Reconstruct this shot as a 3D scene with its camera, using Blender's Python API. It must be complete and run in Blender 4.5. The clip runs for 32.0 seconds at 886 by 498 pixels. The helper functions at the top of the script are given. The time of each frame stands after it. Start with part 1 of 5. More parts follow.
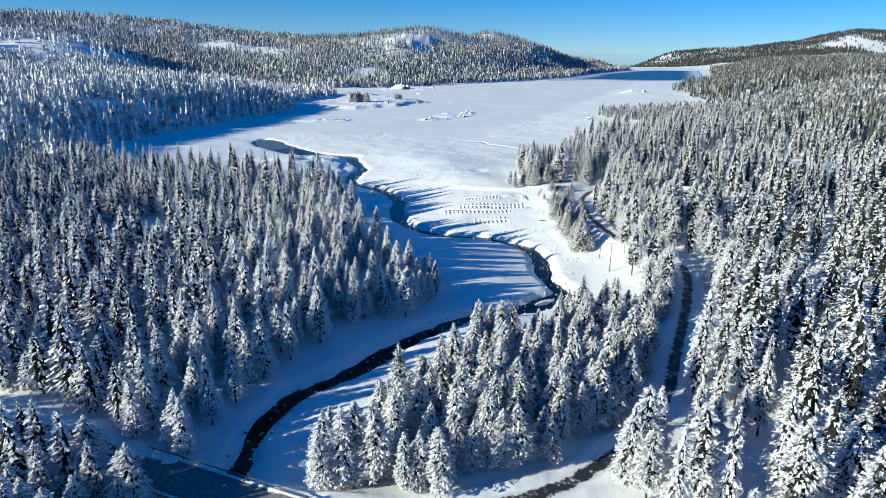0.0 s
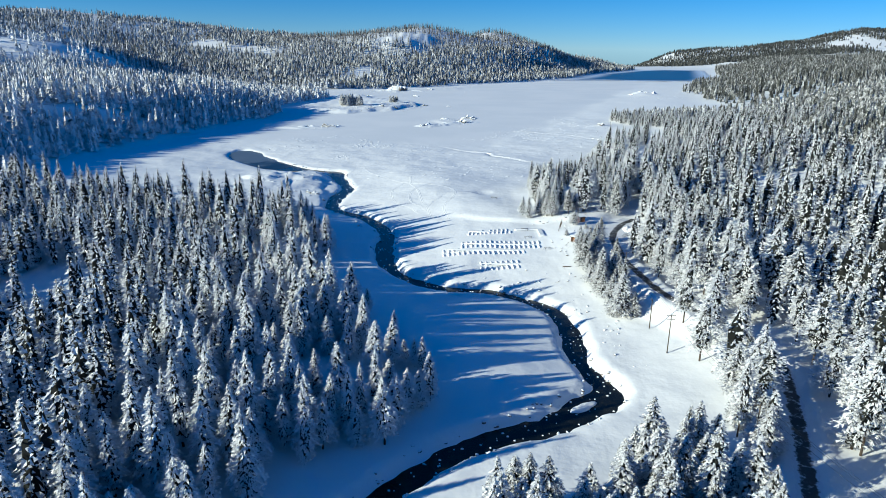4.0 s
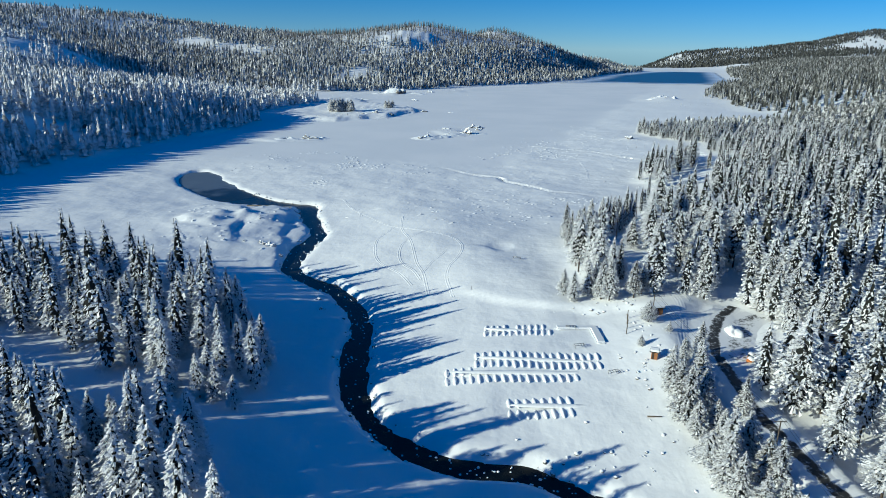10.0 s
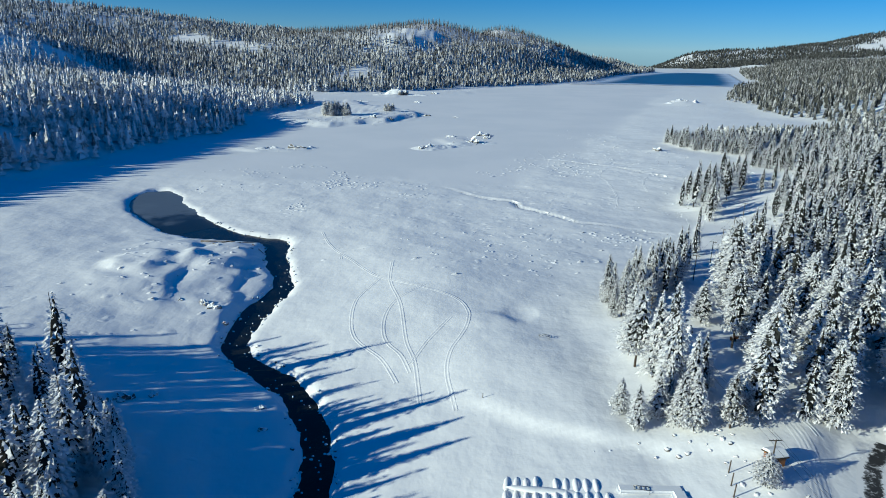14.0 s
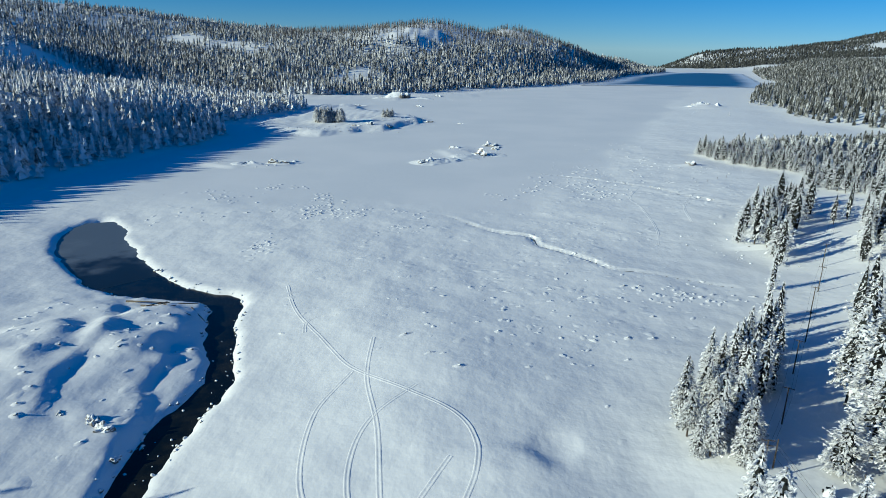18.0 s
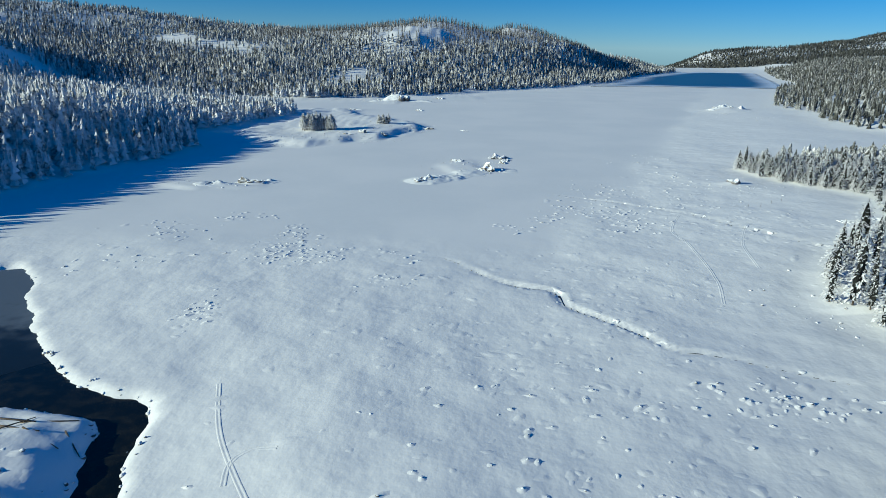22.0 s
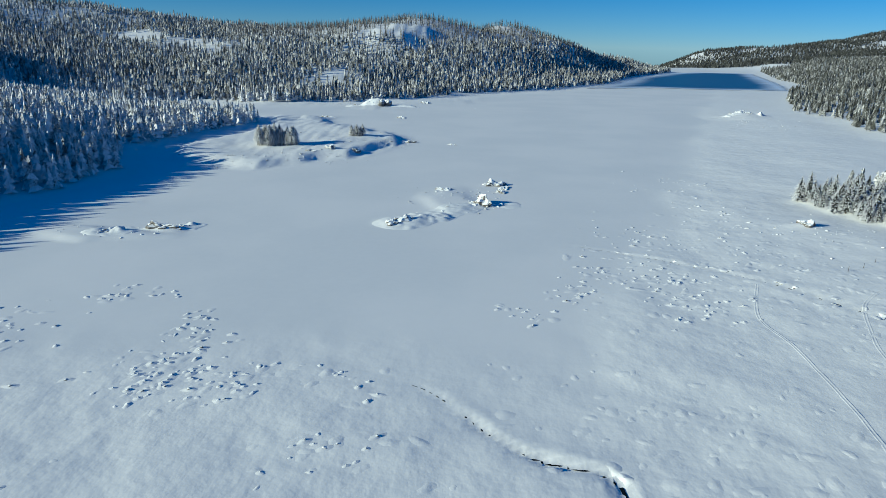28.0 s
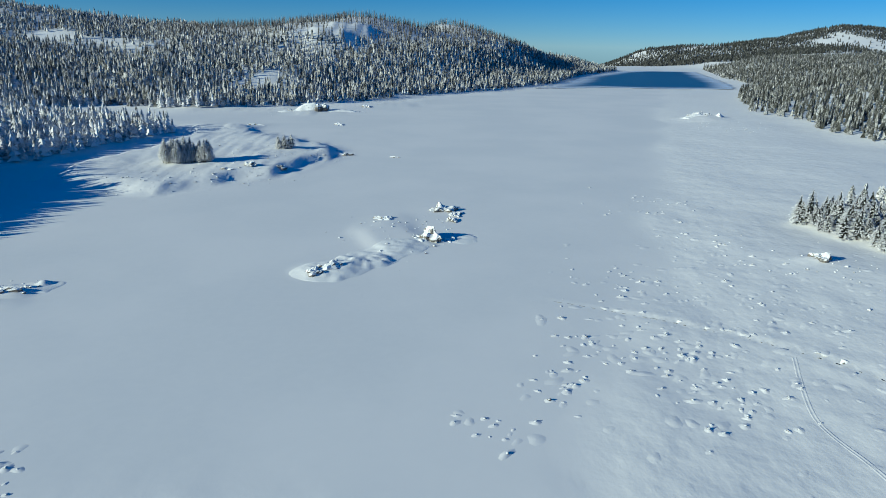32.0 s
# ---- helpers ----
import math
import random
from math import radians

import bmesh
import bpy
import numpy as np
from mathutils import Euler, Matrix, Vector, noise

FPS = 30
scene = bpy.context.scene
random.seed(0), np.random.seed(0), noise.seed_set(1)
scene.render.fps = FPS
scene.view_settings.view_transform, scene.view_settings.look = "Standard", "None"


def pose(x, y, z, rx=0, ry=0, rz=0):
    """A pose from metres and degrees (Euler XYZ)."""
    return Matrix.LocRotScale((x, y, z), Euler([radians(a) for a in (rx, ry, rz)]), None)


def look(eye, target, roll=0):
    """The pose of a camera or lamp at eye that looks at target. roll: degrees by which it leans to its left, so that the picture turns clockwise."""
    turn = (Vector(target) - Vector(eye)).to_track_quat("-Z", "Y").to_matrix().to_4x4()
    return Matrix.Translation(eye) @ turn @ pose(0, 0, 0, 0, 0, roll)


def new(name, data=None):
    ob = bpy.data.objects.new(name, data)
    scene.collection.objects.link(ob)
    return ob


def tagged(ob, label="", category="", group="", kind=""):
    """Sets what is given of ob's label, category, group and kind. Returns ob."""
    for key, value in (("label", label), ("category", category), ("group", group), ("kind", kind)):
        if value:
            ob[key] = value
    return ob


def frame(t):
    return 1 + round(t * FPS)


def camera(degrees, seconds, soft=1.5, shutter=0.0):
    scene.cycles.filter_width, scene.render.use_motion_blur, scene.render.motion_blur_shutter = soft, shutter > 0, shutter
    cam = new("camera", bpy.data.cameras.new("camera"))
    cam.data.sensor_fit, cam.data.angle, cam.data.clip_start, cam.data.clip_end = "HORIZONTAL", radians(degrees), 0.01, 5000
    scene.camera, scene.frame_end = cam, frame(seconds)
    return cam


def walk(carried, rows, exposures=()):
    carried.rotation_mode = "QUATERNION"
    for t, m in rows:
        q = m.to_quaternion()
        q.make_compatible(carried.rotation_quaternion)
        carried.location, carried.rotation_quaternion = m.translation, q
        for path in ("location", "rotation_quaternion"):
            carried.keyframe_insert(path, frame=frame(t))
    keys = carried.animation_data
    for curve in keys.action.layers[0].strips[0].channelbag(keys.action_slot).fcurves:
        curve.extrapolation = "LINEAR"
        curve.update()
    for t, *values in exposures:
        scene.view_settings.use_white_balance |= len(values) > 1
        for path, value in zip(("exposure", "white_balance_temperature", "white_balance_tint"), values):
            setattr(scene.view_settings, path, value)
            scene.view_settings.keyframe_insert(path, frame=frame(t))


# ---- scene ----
cam = camera(68.5, 32.0, soft=0.3)
PATH = [
    (0, (-1.344, 0.781, 78.373), (-1.331, 2.692, 77.783), 0.7),
    (3, (-0.643, 50.452, 78.734), (-0.628, 52.362, 78.142), 0.7),
    (6, (-0.616, 99.952, 78.851), (-0.599, 101.862, 78.258), 0.8),
    (7.5, (-1.008, 125.13, 78.781), (-0.99, 127.04, 78.189), 1.0),
    (9, (-1.044, 150.714, 78.676), (-1.027, 152.624, 78.083), 1.0),
    (11, (-0.933, 185.382, 78.472), (-0.921, 187.292, 77.877), 1.1),
    (13, (-0.218, 219.914, 78.34), (-0.213, 221.823, 77.744), 1.2),
    (14.5, (0.462, 245.05, 78.281), (0.462, 246.959, 77.683), 1.5),
    (16.5, (1.194, 278.216, 78.226), (1.188, 280.124, 77.628), 1.5),
    (17, (1.303, 286.507, 78.203), (1.293, 288.416, 77.605), 1.4),
    (19, (1.923, 320.127, 78.017), (1.906, 322.035, 77.419), 1.2),
    (21, (2.188, 354.079, 77.65), (2.165, 355.987, 77.051), 1.1),
    (23, (2.649, 388.021, 77.527), (2.621, 389.928, 76.927), 1.2),
    (24.5, (2.841, 412.977, 77.411), (2.81, 414.884, 76.809), 1.2),
    (26.5, (2.955, 445.819, 77.32), (2.926, 447.727, 76.718), 1.2),
    (27, (3.021, 453.92, 77.298), (3.005, 455.827, 76.696), 1.2),
    (28, (3.467, 469.991, 77.205), (3.478, 471.898, 76.603), 1.3),
    (29, (4.163, 486.159, 77.089), (4.207, 488.065, 76.487), 1.3),
    (30, (5.12, 502.309, 76.947), (5.2, 504.215, 76.345), 1.3),
    (31, (6.387, 518.36, 76.856), (6.506, 520.264, 76.254), 1.4),
    (32, (8.105, 533.947, 76.803), (8.268, 535.848, 76.202), 1.1),
]
walk(cam, [(t, look(eye, target, roll)) for t, eye, target, roll in PATH],
     [(0, 0.46, 4870, 5), (6, 0.2, 4700, 2), (13, 0.0, 4690, 1), (20, -0.04, 4720, -1), (32, -0.1, 4720, -2)])

# ---- sky and sun ----
SUN_AZ = math.atan2(-0.36, -0.93)      # where the sun stands, seen from above
SUN_EL = radians(17)
world = bpy.data.worlds.new("winter_sky")
scene.world = world
world.use_nodes = True
wn = world.node_tree.nodes
sky = wn.new("ShaderNodeTexSky")
sky.sky_type = "NISHITA"
sky.sun_disc = False
sky.sun_elevation = SUN_EL
sky.sun_rotation = math.pi / 2 - SUN_AZ
sky.altitude = 2500
sky.air_density, sky.dust_density, sky.ozone_density = 0.72, 0.0, 4.0
deep = wn.new("ShaderNodeVectorMath")      # thin winter air: pale at the rim, deep blue overhead
deep.operation = "MULTIPLY"
way = wn.new("ShaderNodeTexCoord")
height = wn.new("ShaderNodeSeparateXYZ")
tint = wn.new("ShaderNodeValToRGB")
tint.color_ramp.elements[0].position, tint.color_ramp.elements[0].color = 0.0, (0.70, 0.65, 0.55, 1)
tint.color_ramp.elements[1].position, tint.color_ramp.elements[1].color = 0.35, (0.17, 0.80, 1.0, 1)
mid = tint.color_ramp.elements.new(0.08)
mid.color = (0.40, 0.64, 0.65, 1)
world.node_tree.links.new(way.outputs["Generated"], height.inputs[0])
world.node_tree.links.new(height.outputs["Z"], tint.inputs["Fac"])
world.node_tree.links.new(tint.outputs["Color"], deep.inputs[1])
wn["Background"].inputs["Strength"].default_value = 0.104
world.node_tree.links.new(sky.outputs["Color"], deep.inputs[0])
world.node_tree.links.new(deep.outputs[0], wn["Background"].inputs["Color"])
sun = new("sun", bpy.data.lights.new("sun", "SUN"))
sun.data.energy = 6.2
sun.data.angle = radians(0.5)
sun.data.color = (1.0, 0.81, 0.485)
sun.matrix_world = look((math.cos(SUN_AZ) * 900, math.sin(SUN_AZ) * 900, math.tan(SUN_EL) * 900), (0, 0, 0))


# ---- materials ----
class Nodes:
    """Short hand for building one node material."""

    def __init__(self, name):
        self.mat = bpy.data.materials.new(name)
        self.mat.use_nodes = True
        self.tree = self.mat.node_tree
        self.bsdf = self.tree.nodes["Principled BSDF"]

    def node(self, kind, **values):
        n = self.tree.nodes.new(kind)
        for key, value in values.items():
            n.inputs[key.replace("_", " ")].default_value = value
        return n

    def link(self, a, b):
        self.tree.links.new(a, b)

    def coords(self):
        return self.node("ShaderNodeNewGeometry").outputs["Position"]

    def noise(self, scale, detail=3.0, rough=0.55, stretch=None, turn=0.0, vector=None):
        n = self.node("ShaderNodeTexNoise", Scale=scale, Detail=detail, Roughness=rough)
        v = vector or self.coords()
        if stretch:
            m = self.node("ShaderNodeMapping")
            m.inputs["Scale"].default_value = stretch
            m.inputs["Rotation"].default_value = (0, 0, turn)
            self.link(v, m.inputs["Vector"])
            v = m.outputs["Vector"]
        self.link(v, n.inputs["Vector"])
        return n.outputs["Fac"]

    def math(self, op, a, b=0.0, clamp=False):
        n = self.node("ShaderNodeMath")
        n.operation, n.use_clamp = op, clamp
        for i, v in enumerate((a, b)):
            if isinstance(v, (int, float)):
                n.inputs[i].default_value = v
            else:
                self.link(v, n.inputs[i])
        return n.outputs[0]

    def span(self, v, a, b, lo=0.0, hi=1.0):
        n = self.node("ShaderNodeMapRange")
        n.interpolation_type = "SMOOTHSTEP"
        for key, value in (("From Min", a), ("From Max", b), ("To Min", lo), ("To Max", hi)):
            n.inputs[key].default_value = value
        self.link(v, n.inputs["Value"])
        return n.outputs["Result"]

    def mix(self, fac, a, b):
        n = self.tree.nodes.new("ShaderNodeMix")
        n.data_type = "RGBA"
        if isinstance(fac, (int, float)):
            n.inputs[0].default_value = fac
        else:
            self.link(fac, n.inputs[0])
        for i, v in ((6, a), (7, b)):
            if isinstance(v, tuple):
                n.inputs[i].default_value = (*v, 1)
            else:
                self.link(v, n.inputs[i])
        return n.outputs[2]

    def bump(self, *layers):
        last = None
        for height, strength, distance in layers:
            b = self.node("ShaderNodeBump", Strength=strength, Distance=distance)
            self.link(height, b.inputs["Height"])
            if last:
                self.link(last, b.inputs["Normal"])
            last = b.outputs["Normal"]
        self.link(last, self.bsdf.inputs["Normal"])

    def done(self, color, rough=0.7, metal=0.0, spec=0.3):
        for key, v in (("Base Color", color), ("Roughness", rough), ("Metallic", metal), ("Specular IOR Level", spec)):
            if isinstance(v, tuple):
                self.bsdf.inputs[key].default_value = (*v, 1)
            elif isinstance(v, (int, float)):
                self.bsdf.inputs[key].default_value = v
            else:
                self.link(v, self.bsdf.inputs[key])
        return self.mat


def snow_material():
    m = Nodes("wind_packed_snow")
    flats = m.node("ShaderNodeAttribute")
    flats.attribute_name = "flats"
    rough = flats.outputs["Fac"]
    broad = m.noise(0.012, 4)
    fine = m.noise(0.35, 4)
    ripple = m.math("MULTIPLY", m.noise(0.5, 3, 0.55, stretch=(1.0, 0.34, 1.0), turn=-0.8), rough)
    drift = m.math("MULTIPLY", m.noise(0.1, 4, 0.5), rough)
    lump = m.math("MULTIPLY", m.noise(0.28, 3, 0.55), rough)
    slab = m.noise(0.05, 3, 0.5, stretch=(0.5, 1.2, 1.0), turn=0.5)
    grain = m.noise(2.5, 3)
    color = m.mix(m.span(broad, 0.35, 0.65), (0.78, 0.79, 0.81), (0.84, 0.84, 0.85))
    color = m.mix(m.span(rough, 0.1, 0.8), color, (0.87, 0.87, 0.87))
    color = m.mix(m.span(fine, 0.3, 0.75, 0.0, 0.15), color, (0.89, 0.89, 0.89))
    m.bump((slab, 0.1, 0.5), (drift, 0.42, 1.2), (lump, 0.16, 0.5), (ripple, 0.2, 0.3), (grain, 0.05, 0.05))
    return m.done(color, 0.75, spec=0.2)


def water_material():
    m = Nodes("dark_river_water")
    color = m.mix(m.span(m.noise(0.25, 4), 0.4, 0.7), (0.006, 0.008, 0.008), (0.02, 0.02, 0.014))
    m.bump((m.noise(1.6, 3, 0.6), 0.25, 0.1),)
    return m.done(color, 0.2, spec=0.18)


def thin_ice_material():
    """Slush ice that thickens with the distance from the running water."""
    m = Nodes("grey_slush_ice")
    frozen = m.node("ShaderNodeAttribute")
    frozen.attribute_name = "frozen"
    v = m.math("ADD", frozen.outputs["Fac"], m.math("MULTIPLY", m.math("SUBTRACT", m.noise(0.07, 5, 0.6), 0.5), 1.1))
    color = m.mix(m.span(v, 0.22, 0.5), (0.012, 0.014, 0.013), (0.13, 0.145, 0.16))
    color = m.mix(m.span(m.noise(0.05, 3), 0.5, 0.75, 0.0, 0.6), color, (0.24, 0.26, 0.28))
    m.bump((m.noise(0.8, 3), 0.12, 0.1),)
    return m.done(m.mix(m.span(frozen.outputs["Fac"], 0.0, 0.25), (0.012, 0.014, 0.013), color), 0.32, spec=0.3)


def crown_material(name, green, amount, soft=0.35, clumps=2.6, spread=0.75):
    """Needles under lumps of settled snow: what faces up is white, what hangs is green."""
    m = Nodes(name)
    geo = m.node("ShaderNodeNewGeometry")
    sep = m.node("ShaderNodeSeparateXYZ")
    m.link(geo.outputs["Normal"], sep.inputs[0])
    up = m.math("ABSOLUTE", sep.outputs["Z"])
    fleck = m.noise(clumps, 3, 0.7)
    stand = m.noise(0.06, 2)
    v = m.math("MULTIPLY", up, 0.7)
    v = m.math("ADD", v, m.math("MULTIPLY", m.math("SUBTRACT", fleck, 0.5), 2.8))
    v = m.math("ADD", v, m.math("MULTIPLY", m.math("SUBTRACT", geo.outputs["Random Per Island"], 0.5), spread))
    v = m.math("ADD", v, m.math("MULTIPLY", m.math("SUBTRACT", stand, 0.5), 0.9))
    fac = m.span(v, amount, amount + soft)
    dark = m.mix(m.span(m.noise(0.4, 2), 0.35, 0.65), green, tuple(c * 1.8 for c in green))
    color = m.mix(fac, dark, (0.78, 0.78, 0.79))
    m.bump((fleck, 0.6, 0.15),)
    return m.done(color, 0.85, spec=0.1)


def plain_material(name, dark, light, scale, rough=0.8, bump=0.3, depth=0.02, metal=0.0, stretch=None):
    m = Nodes(name)
    color = m.mix(m.span(m.noise(scale, 4, stretch=stretch), 0.3, 0.7), dark, light)
    color = m.mix(m.span(m.noise(scale * 6, 3), 0.4, 0.8, 0.0, 0.4), color, tuple(c * 0.6 for c in dark))
    m.bump((m.noise(scale * 4, 4, stretch=stretch), bump, depth),)
    return m.done(color, rough, metal)


def road_material(name, bare, covered, verge):
    """Asphalt under trodden snow that thickens towards the edges."""
    m = Nodes(name)
    across = m.node("ShaderNodeAttribute")
    across.attribute_name = "across"
    patch = m.noise(0.35, 4, 0.65)
    fine = m.noise(1.6, 4, 0.6)
    v = m.math("ADD", patch, m.math("MULTIPLY", m.math("SUBTRACT", fine, 0.5), 0.6))
    v = m.math("ADD", v, m.span(m.math("ABSOLUTE", across.outputs["Fac"]), 0.3, 1.0, 0.0, verge))
    color = m.mix(m.span(v, bare, covered), (0.035, 0.036, 0.038), (0.8, 0.8, 0.82))
    m.bump((fine, 0.3, 0.03),)
    return m.done(color, 0.55, spec=0.35)


SNOW = snow_material()
WATER = water_material()
SLUSH = thin_ice_material()
FIR = crown_material("snowy_fir_needles", (0.030, 0.028, 0.022), -0.2, 0.2, 5.5)
FIR_THIN = crown_material("snowy_fir_stand", (0.030, 0.028, 0.022), -0.42, 0.25, 3.6)
PINE = crown_material("snowy_pine_needles", (0.032, 0.029, 0.022), -0.04, 0.2, 5.5)
YOUNG = crown_material("snowy_young_fir_needles", (0.032, 0.029, 0.022), 0.2, 0.2, 5.5)
PINE_THIN = crown_material("snowy_pine_stand", (0.030, 0.028, 0.022), -0.06, 0.25, 3.6)
FAR_FIR = crown_material("snow_dusted_far_conifers", (0.028, 0.029, 0.026), -0.25, 1.0, 1.5, 0.5)
SHORE_FIR = crown_material("snowy_shore_firs", (0.026, 0.027, 0.024), -0.3, 0.7, 1.8, 0.5)
EAST_FIR = crown_material("snow_dusted_dark_conifers", (0.028, 0.029, 0.026), 0.0, 1.0, 1.5, 0.5)
RANGE_FIR = crown_material("thinly_dusted_range_conifers", (0.028, 0.029, 0.027), 0.3, 1.0, 1.2, 0.4)
# Crown core: less snow, and darker needles that paint in the shade between boughs.
CORE = crown_material("inner_boughs_painted_shade", (0.015, 0.016, 0.015), 0.85, 0.5, 3.2, 0.4)
BARK = plain_material("conifer_bark", (0.035, 0.027, 0.02), (0.11, 0.085, 0.065), 2.0, 0.9, 0.6, 0.05, stretch=(4, 4, 0.5))
ROAD = road_material("ploughed_wet_asphalt", 0.52, 0.76, 0.5)
YARD = road_material("dirty_packed_snow", 0.3, 0.56, 0.3)


def rock_material(name, bare):
    """Stone with snow lying on whatever is not steep."""
    m = Nodes(name)
    geo = m.node("ShaderNodeNewGeometry")
    sep = m.node("ShaderNodeSeparateXYZ")
    m.link(geo.outputs["Normal"], sep.inputs[0])
    v = m.math("ADD", sep.outputs["Z"], m.math("MULTIPLY", m.math("SUBTRACT", m.noise(0.9, 4, 0.6), 0.5), 0.8))
    stone = m.mix(m.span(m.noise(1.5, 4), 0.35, 0.65), (0.07, 0.065, 0.06), (0.22, 0.2, 0.18))
    color = m.mix(m.span(v, bare, bare + 0.16), stone, (0.85, 0.86, 0.87))
    m.bump((m.noise(2.0, 4, 0.6), 0.5, 0.12),)
    return m.done(color, 0.8)


ROCK = rock_material("snow_capped_granite", 0.38)
STUMP = rock_material("snow_dusted_dark_stumps", 0.62)
SNAG = crown_material("frosted_burnt_snags", (0.05, 0.045, 0.04), -0.1, 1.2, 1.0)
def bay_material():
    m = Nodes("open_water_and_painted_shadow")
    bay_inset = m.node("ShaderNodeAttribute")
    bay_inset.attribute_name = "bay_inset"
    v = m.math("ADD", bay_inset.outputs["Fac"], m.math("MULTIPLY", m.math("SUBTRACT", m.noise(0.012, 4, 0.6, stretch=(0.4, 1.0, 1.0)), 0.5), 0.9))
    # Same dark blue for the water and for the painted hill shadow.
    water = m.mix(m.noise(0.02, 3), (0.012, 0.026, 0.05), (0.024, 0.046, 0.08))
    color = m.mix(m.span(v, 0.0, 0.9), (0.78, 0.79, 0.81), water)
    m.bump((m.noise(0.5, 2), 0.1, 0.05),)
    return m.done(color, 0.3, spec=0.3)


BAY_WATER_AND_SHADOW = bay_material()
TIMBER = plain_material("weathered_timber", (0.05, 0.04, 0.03), (0.14, 0.11, 0.085), 3.0, 0.85, 0.4, 0.02, stretch=(4, 4, 0.6))
CEDAR = plain_material("orange_brown_cedar_boards", (0.24, 0.10, 0.035), (0.40, 0.19, 0.075), 2.2, 0.7, 0.4, 0.02, stretch=(1, 1, 8))
DARK_WALL = plain_material("dark_stained_siding", (0.035, 0.025, 0.018), (0.08, 0.055, 0.04), 2.2, 0.8, 0.4, 0.02, stretch=(1, 1, 8))
STEEL = plain_material("dull_galvanised_steel", (0.16, 0.165, 0.17), (0.3, 0.3, 0.31), 4.0, 0.45, 0.1, 0.01, metal=0.8)
RUST_PAINT = plain_material("worn_orange_paint", (0.45, 0.14, 0.03), (0.62, 0.24, 0.05), 3.0, 0.5, 0.2, 0.01)
RUBBER = plain_material("black_rubber", (0.012, 0.012, 0.012), (0.03, 0.03, 0.03), 5.0, 0.8, 0.3, 0.01)
GLAZING = plain_material("dark_window_glass", (0.01, 0.012, 0.015), (0.02, 0.024, 0.03), 1.0, 0.08, 0.02, 0.01)
CONCRETE = plain_material("stained_concrete", (0.16, 0.155, 0.15), (0.3, 0.29, 0.28), 1.2, 0.85, 0.3, 0.02)

# ---- lie of the land ----
LATTICE = np.random.RandomState(7).rand(512, 512)


def value_noise(x, y, scale):
    u, v = np.asarray(x) / scale + 131.7, np.asarray(y) / scale + 57.3
    i, j = np.floor(u).astype(int), np.floor(v).astype(int)
    f, g = u - i, v - j
    f, g = f * f * (3 - 2 * f), g * g * (3 - 2 * g)
    a, b = LATTICE[i % 512, j % 512], LATTICE[(i + 1) % 512, j % 512]
    c, d = LATTICE[i % 512, (j + 1) % 512], LATTICE[(i + 1) % 512, (j + 1) % 512]
    return (a * (1 - f) + b * f) * (1 - g) + (c * (1 - f) + d * f) * g - 0.5


def fractal(x, y, scale, octaves=3):
    return sum(value_noise(x + 37 * k, y - 91 * k, scale / 2 ** k) / 2 ** k for k in range(octaves))


def smooth(v, a, b):
    t = np.clip((v - a) / (b - a), 0, 1)
    return t * t * (3 - 2 * t)


def line_distance(x, y, points, widths=None, closed=False):
    """Distance to a line through the points, and the width found there (far off: a large number)."""
    x, y = np.asarray(x, float), np.asarray(y, float)
    if not closed:
        px, py = [p[0] for p in points], [p[1] for p in points]
        k = (x > min(px) - 75) & (x < max(px) + 75) & (y > min(py) - 75) & (y < max(py) + 75)
        if not k.all():
            far, none = np.full(x.shape, 1e6), np.zeros(x.shape)
            if k.any():
                far[k], none[k] = line_distance(x[k], y[k], points, widths)
            return far, none
    best, wide = np.full(np.shape(x), 1e9), np.zeros(np.shape(x))
    n = len(points)
    for k in range(n if closed else n - 1):
        (ax, ay), (bx, by) = points[k][:2], points[(k + 1) % n][:2]
        dx, dy = bx - ax, by - ay
        t = np.clip(((x - ax) * dx + (y - ay) * dy) / (dx * dx + dy * dy + 1e-9), 0, 1)
        d = np.hypot(x - ax - t * dx, y - ay - t * dy)
        w = widths[k] * (1 - t) + widths[(k + 1) % n] * t if widths else 0 * t
        near = d - w < best - wide
        best, wide = np.where(near, d, best), np.where(near, w, wide)
    return best, wide


def inside(x, y, points):
    hit = np.zeros(np.shape(x), bool)
    n = len(points)
    for k in range(n):
        (ax, ay), (bx, by) = points[k], points[(k + 1) % n]
        if ay != by:
            hit ^= ((ay > y) != (by > y)) & (x < (bx - ax) * (y - ay) / (by - ay) + ax)
    return hit


def curve_points(points, step=4.0):
    """A smooth line through the points."""
    p = [np.array(q, float) for q in points]
    out = []
    for k in range(len(p) - 1):
        a, b, c, d = p[max(k - 1, 0)], p[k], p[k + 1], p[min(k + 2, len(p) - 1)]
        n = max(2, int(np.hypot(*(c - b)[:2]) / step))
        for t in np.arange(n) / n:
            out.append(0.5 * (2 * b + (c - a) * t + (2 * a - 5 * b + 4 * c - d) * t ** 2 + (3 * b - 3 * c + d - a) * t ** 3))
    out.append(p[-1])
    return out


